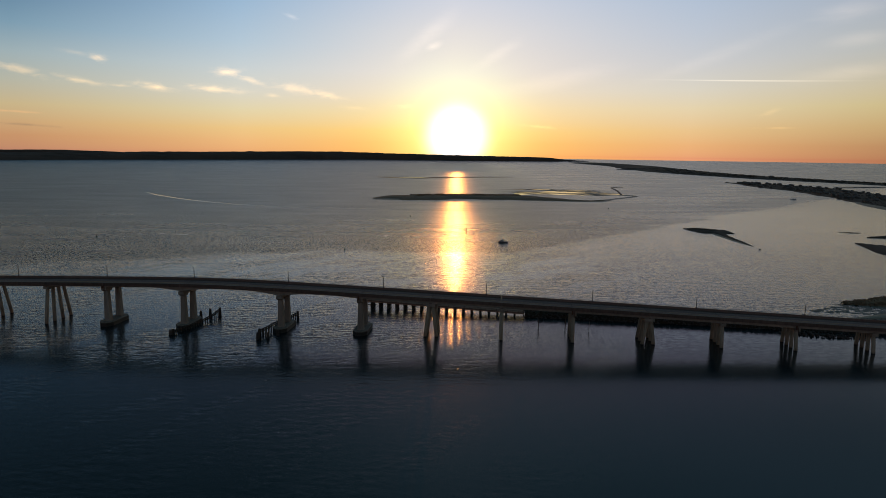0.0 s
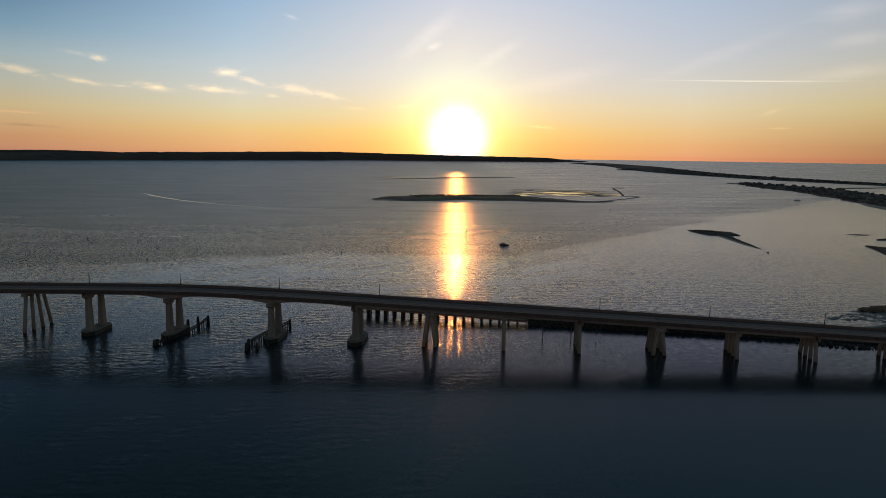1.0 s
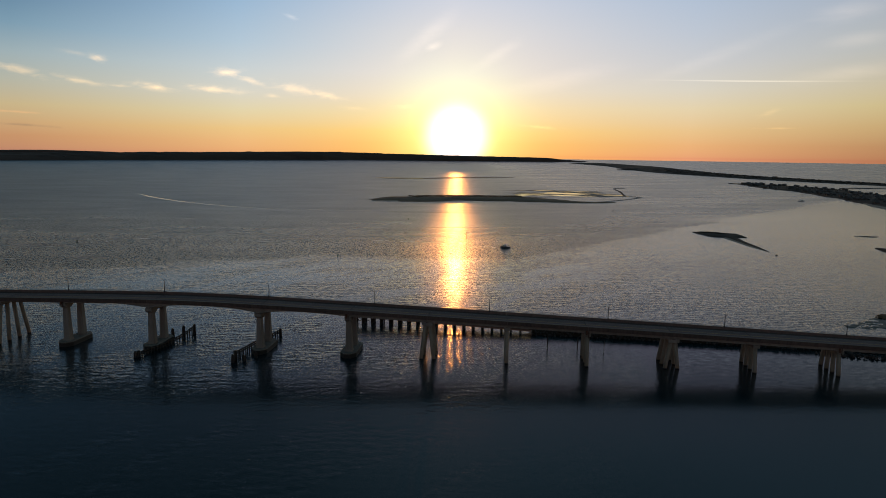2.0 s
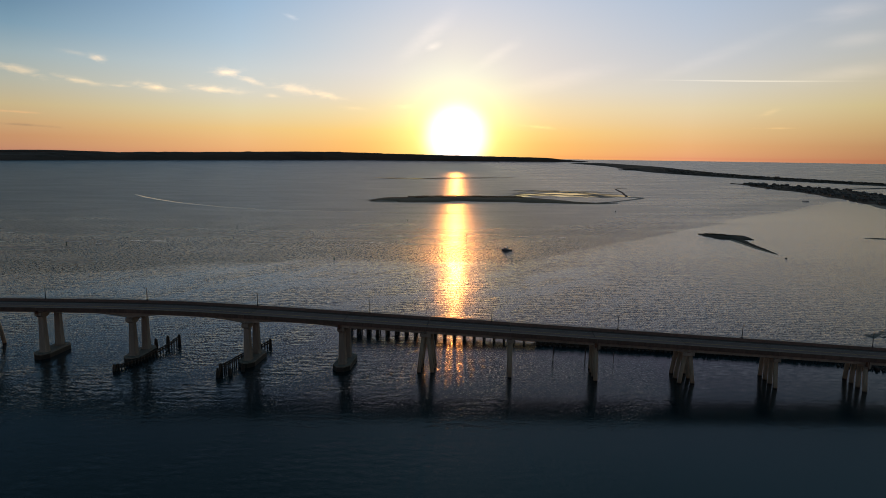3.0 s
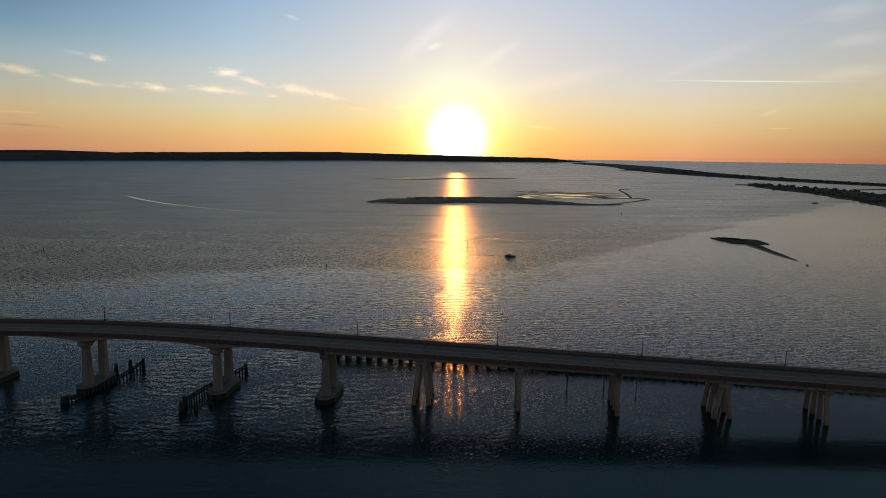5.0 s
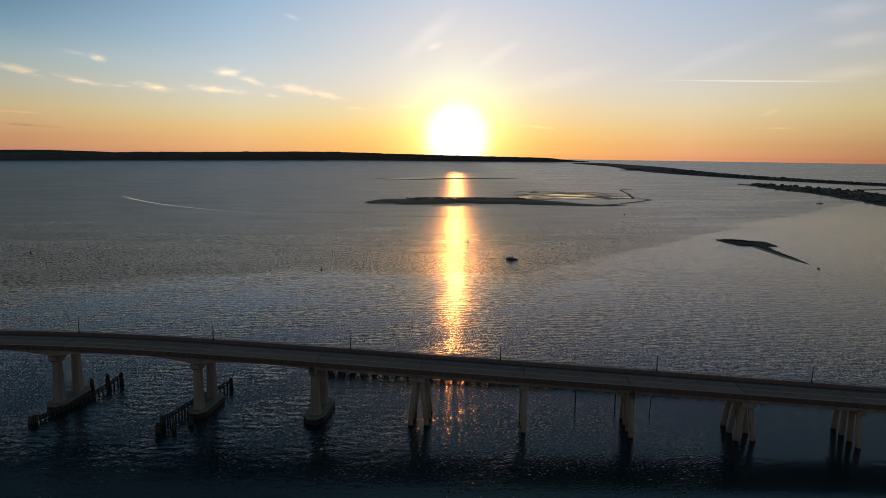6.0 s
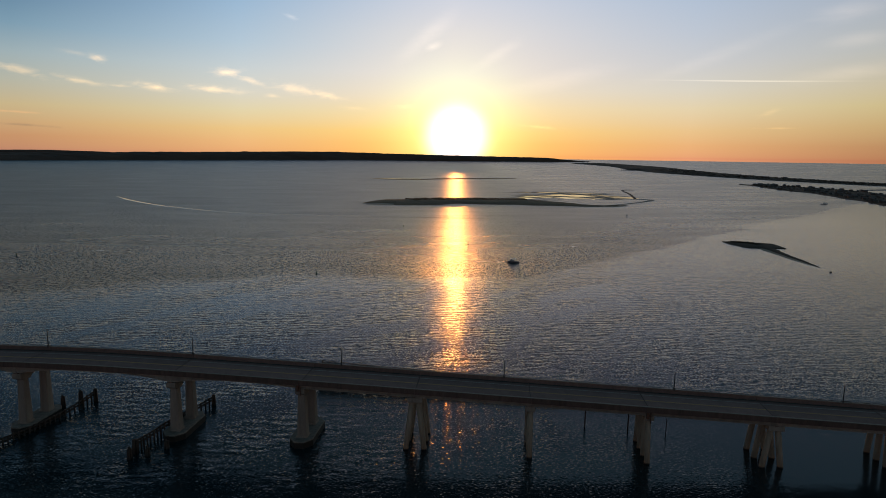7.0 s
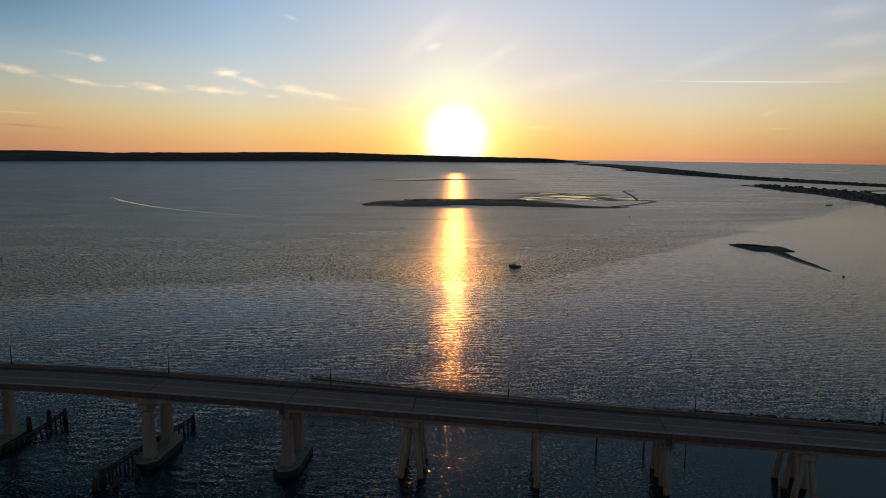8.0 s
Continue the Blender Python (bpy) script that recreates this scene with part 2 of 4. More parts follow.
def water_material():
    """Ripples as slopes: long-crested wavelets, wind ripples and a slow heave, strong beyond the wind line, gentle in the lee of the causeway."""
    m, nt, b, co = material("bay_water")
    b.inputs["Base Color"].default_value = (0.003, 0.018, 0.023, 1)
    b.inputs["IOR"].default_value = 1.333
    sep = nt.nodes.new("ShaderNodeSeparateXYZ")
    nt.links.new(co, sep.inputs[0])
    x, y = sep.outputs[0], sep.outputs[1]

    def along(turn, sx, sy, at=0.0):
        """The plan turned so that x runs at that angle, then scaled."""
        return mapped(nt, mapped(nt, co, rot=(0, 0, -turn)), loc=(at, at, 0), scale=(sx, sy, 1))

    def train(turn, length, distortion, reach):
        """A train of wavelets of that length; its crests wander over the reach."""
        n = nt.nodes.new("ShaderNodeTexWave")
        n.wave_type, n.bands_direction, n.wave_profile = "BANDS", "Y", "SIN"
        k = 0.314 / length
        for key, v in (("Scale", k), ("Distortion", distortion), ("Detail", 2.0), ("Detail Scale", 1 / (k * reach)), ("Detail Roughness", 0.6)):
            n.inputs[key].default_value = v
        nt.links.new(along(turn, 0.7, 1), n.inputs["Vector"])
        return calc(nt, "SUBTRACT", n.outputs["Fac"], 0.5)

    def ripple(turn, sx, sy, detail, at=0.0, peaks=0.0):
        """Short-crested ripples; peaks makes a few of them steep."""
        v = calc(nt, "SUBTRACT", noise_tex(nt, along(turn, sx, sy, at), 1.0, detail, 0.55, 0.3), 0.5)
        if peaks:
            v = calc(nt, "MULTIPLY", v, calc(nt, "MULTIPLY_ADD", calc(nt, "MULTIPLY", v, v), peaks, 1.0))
        return v

    def total(*terms):
        out = None
        for value, gain in terms:
            v = calc(nt, "MULTIPLY", value, gain)
            out = v if out is None else calc(nt, "ADD", out, v)
        return out

    def over(value, low, high):
        """0 below low, 1 above high, smooth between."""
        n = nt.nodes.new("ShaderNodeMapRange")
        n.interpolation_type = "SMOOTHSTEP"
        n.inputs[1].default_value, n.inputs[2].default_value = low, high
        nt.links.new(value, n.inputs[0])
        return n.outputs[0]

    swing = noise_tex(nt, along(8, 0.0035, 0.010), 1.0, 4, 0.6, 0.8)
    # the wind line runs across the bay; rough water lies beyond it
    line = calc(nt, "MULTIPLY_ADD", calc(nt, "MINIMUM", calc(nt, "ADD", x, 85.0), 0.0), 0.42, 458.0)
    line = calc(nt, "MULTIPLY_ADD", calc(nt, "MAXIMUM", calc(nt, "SUBTRACT", x, 45.0), 0.0), 1.1, line)
    past = calc(nt, "SUBTRACT", calc(nt, "MULTIPLY_ADD", calc(nt, "SUBTRACT", swing, 0.5), 60.0, y), line)
    wind = calc(nt, "MULTIPLY_ADD", over(past, 0.0, 16.0), 0.6, calc(nt, "MULTIPLY", over(past, -70.0, 60.0), 0.4))
    gusts = noise_tex(nt, along(4, 0.008, 0.030, 2.0), 1.0, 5, 0.6, 0.6)
    wind = calc(nt, "MULTIPLY", wind, calc(nt, "MULTIPLY_ADD", gusts, 1.5, 0.25))
    # smooth lanes that cross the nearer water slantwise
    lanes = noise_tex(nt, along(52, 0.016, 0.050, 1.3), 1.0, 3, 0.55, 0.6)
    lanes = calc(nt, "MULTIPLY_ADD", over(lanes, 0.42, 0.57), LANES[1], LANES[0])
    plain = calc(nt, "MAXIMUM", over(past, -60.0, 40.0), over(x, 50.0, 150.0))
    lanes = calc(nt, "ADD", calc(nt, "MULTIPLY", lanes, calc(nt, "SUBTRACT", 1.0, plain)), plain)
    # slicks on the sheltered side of the bay
    slick = noise_tex(nt, along(20, 0.0035, 0.018, 5.0), 1.0, 4, 0.6, 0.5)
    shelter = over(x, 60.0, 280.0)
    slick = calc(nt, "MULTIPLY", over(slick, 0.38, 0.76), shelter)
    # the lee between the bridge and the causeway, and a quiet reach on the near side
    lee = calc(nt, "MULTIPLY", over(x, -45.0, 60.0), calc(nt, "SUBTRACT", 1.0, over(y, 262.0, 300.0)))
    amp = calc(nt, "MULTIPLY_ADD", wind, WAVE[1], WAVE[0])
    amp = calc(nt, "MULTIPLY", amp, lanes)
    amp = calc(nt, "MULTIPLY", amp, calc(nt, "MULTIPLY_ADD", shelter, -0.30, 1.0))
    amp = calc(nt, "MULTIPLY", amp, calc(nt, "MULTIPLY_ADD", slick, -0.55, 1.0))
    amp = calc(nt, "MULTIPLY", amp, calc(nt, "MULTIPLY_ADD", lee, -0.66, 1.0))
    near = calc(nt, "SUBTRACT", 1.0, over(y, 190.0, 240.0))
    fine = calc(nt, "MULTIPLY", calc(nt, "MAXIMUM", amp, calc(nt, "MULTIPLY_ADD", lanes, 0.45, 0.42)), calc(nt, "MULTIPLY_ADD", near, -0.85, 1.0))
    fine = calc(nt, "MULTIPLY", fine, calc(nt, "SUBTRACT", 1.0, calc(nt, "MULTIPLY", lee, calc(nt, "MULTIPLY", over(x, 40.0, 85.0), 0.9))))
    amp = calc(nt, "MULTIPLY", amp, calc(nt, "MULTIPLY_ADD", near, -0.62, 1.0))
    quiet = calc(nt, "SUBTRACT", 1.0, calc(nt, "MINIMUM", wind, 1.0))
    quiet = calc(nt, "MULTIPLY", quiet, calc(nt, "MULTIPLY_ADD", lee, -0.7, 1.0))
    long_a, long_b = train(7, 3.8, 8.0, 9.0), train(-11, 2.2, 8.0, 6.0)
    tilt_y = total((calc(nt, "MULTIPLY", long_a, quiet), 0.075), (calc(nt, "MULTIPLY", long_b, calc(nt, "MULTIPLY_ADD", quiet, 0.6, 0.4)), 0.06), (ripple(4, 0.34, 0.80, 3.0), 0.36), (calc(nt, "MULTIPLY", ripple(8, 0.68, 0.46, 2.0, 11.0, 12.0), wind), 0.40))
    tilt_x = total((ripple(20, 0.42, 0.62, 3.0, 7.0), 0.38), (ripple(3, 0.05, 0.07, 2.0, 2.0), 0.06))
    fine = calc(nt, "MULTIPLY", fine, calc(nt, "MULTIPLY_ADD", over(y, 420.0, 900.0), -0.92, 1.0))
    fine_y = calc(nt, "MULTIPLY", calc(nt, "MULTIPLY", ripple(-6, 1.4, 2.9, 1.0, 4.0, 90.0), 0.27), fine)
    fine_x = calc(nt, "MULTIPLY", calc(nt, "MULTIPLY", ripple(-15, 1.8, 2.4, 1.0, 9.0, 90.0), 0.27), fine)
    # far out the ripples are too small to tell apart and become roughness
    blend = over(y, 420.0, 1000.0)
    sharp = calc(nt, "MULTIPLY_ADD", blend, -0.42, 1.0)
    tilt_x, tilt_y = calc(nt, "MULTIPLY", tilt_x, sharp), calc(nt, "MULTIPLY", tilt_y, sharp)
    c = nt.nodes.new("ShaderNodeCombineXYZ")
    nt.links.new(calc(nt, "MULTIPLY_ADD", tilt_x, amp, fine_x), c.inputs[0])
    nt.links.new(calc(nt, "MULTIPLY_ADD", tilt_y, amp, fine_y), c.inputs[1])
    c.inputs[2].default_value = 1.0
    u = nt.nodes.new("ShaderNodeVectorMath")
    u.operation = "NORMALIZE"
    nt.links.new(c.outputs[0], u.inputs[0])
    nt.links.new(u.outputs[0], b.inputs["Normal"])
    nt.links.new(calc(nt, "MULTIPLY_ADD", blend, 0.075, calc(nt, "MULTIPLY_ADD", amp, WAVE[3], WAVE[2])), b.inputs["Roughness"])
    return m


WAVE = (0.80, 2.1, 0.14, 0.04)
LANES = (0.32, 0.90)
WATER = water_material()
CONCRETE = surface("aged_concrete", (0.31, 0.27, 0.22), (0.17, 0.145, 0.12), 0.9, 0.25, 5.0, streaks=3.0)
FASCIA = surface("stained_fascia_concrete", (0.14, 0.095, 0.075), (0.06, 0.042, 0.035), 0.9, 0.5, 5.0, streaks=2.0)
PARAPET = surface("weathered_parapet_concrete", (0.21, 0.13, 0.105), (0.12, 0.075, 0.062), 0.9, 0.5, 5.0, streaks=2.0)
GUTTER = surface("dirty_gutter", (0.06, 0.055, 0.05), (0.03, 0.028, 0.026), 0.9, 0.6, 6.0, 0.01)
PILE = tidal("pile_concrete", (0.36, 0.30, 0.225), (0.22, 0.18, 0.13), 0.4)
FOOT = tidal("footing_concrete", (0.25, 0.22, 0.18), (0.13, 0.11, 0.09), 1.6)
ASPHALT = surface("worn_asphalt", (0.27, 0.14, 0.115), (0.17, 0.088, 0.072), 0.9, 0.4, 9.0, 0.01)
SHOULDER = surface("concrete_gutter", (0.21, 0.112, 0.092), (0.125, 0.068, 0.057), 0.9, 0.5, 6.0, 0.01)
YELLOW = surface("yellow_road_paint", (0.72, 0.36, 0.08), (0.50, 0.24, 0.06), 0.7, 1.5, 8.0, 0.003)
WHITE = surface("white_road_paint", (0.50, 0.50, 0.48), (0.28, 0.28, 0.27), 0.7, 1.5, 8.0, 0.003)
STEEL = surface("galvanised_steel", (0.10, 0.10, 0.10), (0.05, 0.05, 0.05), 0.5, 1.0, 9.0, 0.002, 0.6)
RUST = surface("rusty_steel", (0.15, 0.065, 0.035), (0.06, 0.03, 0.02), 0.8, 2.0, 9.0, 0.01)
TIMBER = tidal("creosoted_timber", (0.07, 0.045, 0.03), (0.025, 0.018, 0.013), 0.9)
RAIL_WOOD = surface("weathered_timber_rail", (0.22, 0.13, 0.08), (0.10, 0.06, 0.04), 0.85, 1.2, 8.0, 0.01)
PLANK = surface("old_pier_deck_boards", (0.50, 0.27, 0.19), (0.30, 0.16, 0.11), 0.9, 0.5, 6.0, 0.01)
ROCK = surface("rubble_stone", (0.10, 0.08, 0.068), (0.035, 0.03, 0.026), 0.9, 0.8, 5.0, 0.05)
SAND = surface("wet_sand", (0.42, 0.31, 0.22), (0.22, 0.16, 0.11), 0.75, 0.06, 2.0, 0.02)
MARSH = surface("marsh_grass", (0.32, 0.20, 0.11), (0.16, 0.10, 0.06), 0.95, 0.08, 1.5, 0.1)
SCRUB = surface("dark_scrub", (0.055, 0.036, 0.019), (0.022, 0.016, 0.009), 0.95, 0.03, 0.4, 0.3)
WOODS = surface("far_woodland", (0.12, 0.066, 0.042), (0.045, 0.028, 0.02), 0.95, 0.006, 0.03, 0.5)
MUD = surface("wet_mudflat", (0.17, 0.115, 0.075), (0.08, 0.058, 0.04), 0.6, 0.05, 1.0, 0.03)
WALLS = surface("weathered_house_siding", (0.15, 0.115, 0.09), (0.08, 0.06, 0.05), 0.8, 0.2, 2.0, 0.01)
ROOFS = surface("grey_shingle_roof", (0.14, 0.12, 0.11), (0.07, 0.06, 0.055), 0.9, 0.4, 3.0, 0.03)
PANE = surface("dark_window_glass", (0.05, 0.06, 0.07), (0.03, 0.035, 0.04), 0.15, 1.0, 3.0, 0.001)
HULL = surface("white_gelcoat", (0.60, 0.60, 0.58), (0.40, 0.40, 0.39), 0.35, 0.6, 4.0, 0.002)
DARKPAINT = surface("dark_hull_paint", (0.14, 0.14, 0.15), (0.08, 0.08, 0.09), 0.4, 0.6, 4.0, 0.002)
BUOY_PAINT = surface("faded_green_paint", (0.05, 0.12, 0.07), (0.025, 0.05, 0.035), 0.6, 1.5, 6.0, 0.004)


def calm_water():
    """Shallow pools that lie still and mirror the low sky."""
    m, nt, b, co = material("still_shallows")
    b.inputs["Base Color"].default_value = (0.02, 0.018, 0.014, 1)
    b.inputs["IOR"].default_value, b.inputs["Roughness"].default_value = 1.333, 0.05
    bp = nt.nodes.new("ShaderNodeBump")
    bp.inputs["Strength"].default_value, bp.inputs["Distance"].default_value = 0.15, 0.02
    nt.links.new(noise_tex(nt, mapped(nt, co, scale=(0.5, 1.2, 1)), 1.0, 2, 0.5), bp.inputs["Height"])
    nt.links.new(bp.outputs[0], b.inputs["Normal"])
    return m


POOL = calm_water()

# ---- shape helpers ----


def thing(name, label, category, m=Matrix(), group="", kind=""):
    ob = new(name)
    ob.matrix_world = m
    return tagged(ob, label, category, group, kind)


def part(name, bm, mat, parent=None, label="", smooth=False):
    me = bpy.data.meshes.new(name)
    bm.normal_update()
    bm.to_mesh(me)
    bm.free()
    me.materials.append(mat)
    if smooth:
        me.polygons.foreach_set("use_smooth", [True] * len(me.polygons))
    ob = new(name, me)
    if parent is not None:
        ob.parent = parent
    return tagged(ob, label)


def share(ob, parent, m=Matrix()):
    """Another piece on the same mesh."""
    o = new(ob.name.split(".")[0], ob.data)
    o.parent = parent
    o.matrix_basis = m
    return o


def grid_mesh(name, verts, nu, nv, closed=False):
    """A sheet of nu x nv points."""
    faces = []
    for i in range(nu - 1):
        for j in range(nv - (0 if closed else 1)):
            k = (j + 1) % nv
            faces.append((i * nv + j, i * nv + k, (i + 1) * nv + k, (i + 1) * nv + j))
    me = bpy.data.meshes.new(name)
    me.from_pydata(verts, [], faces)
    return me


def box(bm, x0, x1, y0, y1, z0, z1, bevel=0.0):
    r = bmesh.ops.create_cube(bm, size=1)
    vs = r["verts"]
    bmesh.ops.scale(bm, vec=(x1 - x0, y1 - y0, z1 - z0), verts=vs)
    bmesh.ops.translate(bm, vec=((x0 + x1) / 2, (y0 + y1) / 2, (z0 + z1) / 2), verts=vs)
    if bevel:
        es = list({e for v in vs for e in v.link_edges})
        bmesh.ops.bevel(bm, geom=es, offset=bevel, segments=1, affect="EDGES")
    return bm


def rod(bm, a, b, r0, r1=None, n=8):
    """A tapered round bar from a to b."""
    a, b = Vector(a), Vector(b)
    r1 = r0 if r1 is None else r1
    d = b - a
    r = bmesh.ops.create_cone(bm, cap_ends=True, segments=n, radius1=r0, radius2=r1, depth=d.length)
    q = d.to_track_quat("Z", "Y").to_matrix().to_4x4()
    bmesh.ops.transform(bm, matrix=Matrix.Translation((a + b) / 2) @ q, verts=r["verts"])
    return bm


def prism(bm, outline, z0, z1, inset=0.0):
    """An upright block over a plan outline, with the top drawn in by inset."""
    c = Vector((sum(p[0] for p in outline) / len(outline), sum(p[1] for p in outline) / len(outline), 0))
    lo = [bm.verts.new((x, y, z0)) for x, y in outline]
    mi = [bm.verts.new((x, y, z1 - inset)) for x, y in outline]
    hi = []
    for x, y in outline:
        d = (Vector((x, y, 0)) - c).normalized() * inset
        hi.append(bm.verts.new((x - d.x, y - d.y, z1)))
    n = len(outline)
    for i in range(n):
        j = (i + 1) % n
        bm.faces.new((lo[i], lo[j], mi[j], mi[i]))
        bm.faces.new((mi[i], mi[j], hi[j], hi[i]))
    bm.faces.new(hi)
    bm.faces.new(lo[::-1])
    return bm


def swept(profile, s0, s1, n, height):
    """A closed profile (across, up) drawn along the bridge from s0 to s1; up may be a function of s."""
    bm = bmesh.new()
    rings = []
    for i in range(n + 1):
        s = s0 + (s1 - s0) * i / n
        rings.append([bm.verts.new((s, v, (u(s) if callable(u) else height(s) + u))) for v, u in profile])
    k = len(profile)
    for a, b in zip(rings, rings[1:]):
        for i in range(k):
            j = (i + 1) % k
            bm.faces.new((a[i], b[i], b[j], a[j]))
    bm.faces.new(rings[0])
    bm.faces.new(rings[-1][::-1])
    bmesh.ops.recalc_face_normals(bm, faces=bm.faces)
    return bm


REACH, SQUEEZE, EYE_Z = 2200.0, 2900.0, 70.5


def far(x, y, z):
    """Beyond 2.2 km the distance is drawn in, so that all lies within 4.9 km and keeps its bearing and dip."""
    d = math.hypot(x, y)
    if d <= REACH:
        return (x, y, z)
    r = REACH + SQUEEZE * (d - REACH) / (d - REACH + SQUEEZE)
    dip = (EYE_Z - z) / d + max(0.0, (d - REACH)) / 12742000.0 * 0.9
    return (x * r / d, y * r / d, EYE_Z - r * dip)


def spline(points, n):
    """Catmull-Rom through rows of numbers."""
    p = [Vector(q) for q in points]
    p = [2 * p[0] - p[1], *p, 2 * p[-1] - p[-2]]
    out = []
    for i in range(1, len(p) - 2):
        for k in range(n):
            t = k / n
            a, b, c, d = p[i - 1], p[i], p[i + 1], p[i + 2]
            out.append(0.5 * (2 * b + (c - a) * t + (2 * a - 5 * b + 4 * c - d) * t * t + (3 * b - a - 3 * c + d) * t ** 3))
    out.append(p[-2])
    return out


def land(name, rows, mat, label, category="land", steps=14, across=14, rough=0.25, scale=0.03, lumps=0.0, lump_scale=0.1, flat=0.5, parent=None):
    """A low bank of land along rows of (x, y, half width, height), with a wandering shore and lumpy growth."""
    pts = spline([Vector((*r,)) for r in rows], steps)
    verts = []
    for i, p in enumerate(pts):
        q = pts[min(i + 1, len(pts) - 1)] - pts[max(i - 1, 0)]
        side = Vector((-q[1], q[0])).normalized()
        w = max(p[2], 0.3)
        for j in range(across + 1):
            u = -1 + 2 * j / across
            edge = 1 + rough * noise.noise(Vector((p[0] * scale, p[1] * scale, 3.0 if u < 0 else 9.0)))
            x, y = p[0] + side.x * u * w * edge, p[1] + side.y * u * w * edge
            rise = (1 - abs(u) ** (2 + 6 * flat))
            z = -0.35 + (p[3] + 0.35) * rise
            if lumps and abs(u) < 0.97:
                z += lumps * rise * (0.5 + noise.noise(Vector((x * lump_scale, y * lump_scale, 5.0))) + 0.6 * noise.noise(Vector((x * lump_scale * 2.7, y * lump_scale * 2.7, 1.0))))
            verts.append(far(x, y, z))
    me = grid_mesh(name, verts, len(pts), across + 1)
    me.materials.append(mat)
    me.polygons.foreach_set("use_smooth", [True] * len(me.polygons))
    ob = new(name, me)
    if parent is None:
        tagged(ob, label, category, kind="structure")
    else:
        ob.parent = parent
    return ob


# ---- the water: one sheet to the horizon ----
rings = [0.0] + [20 * 1.055 ** k for k in range(135) if 20 * 1.055 ** k < 30000] + [30000.0]
verts = []
for r in rings:
    for k in range(96):
        a = 2 * math.pi * k / 96
        verts.append(far((r + 0.01) * math.sin(a), (r + 0.01) * math.cos(a), 0.0))
water = grid_mesh("water", verts, len(rings), 96, True)
water.materials.append(WATER)
water.polygons.foreach_set("use_smooth", [True] * len(water.polygons))
tagged(new("water", water), "dark rippled bay water lit by a low evening sun", "water", kind="structure")

# ---- the road bridge ----
BRIDGE = pose(0, 247, 0, 0, 0, math.degrees(math.atan(-0.07)))


def crown(s):
    """Height of the parapet's top along the bridge."""
    u = s + 95
    return 19.15 - 0.030 * math.sqrt(u * u + 625) - 0.006 * u


MAIN = (-107.0, -67.0)


def soffit(s):
    """Height of the girders' underside: slender over the channel, haunched at its two piers."""
    blend = min(max((s + 44) / 10, 0), 1)
    depth = 1.85 + 0.5 * blend
    for p in MAIN:
        depth += 1.35 * max(0.0, 1 - abs(s - p) / 13.0) ** 1.6
    return crown(s) - depth


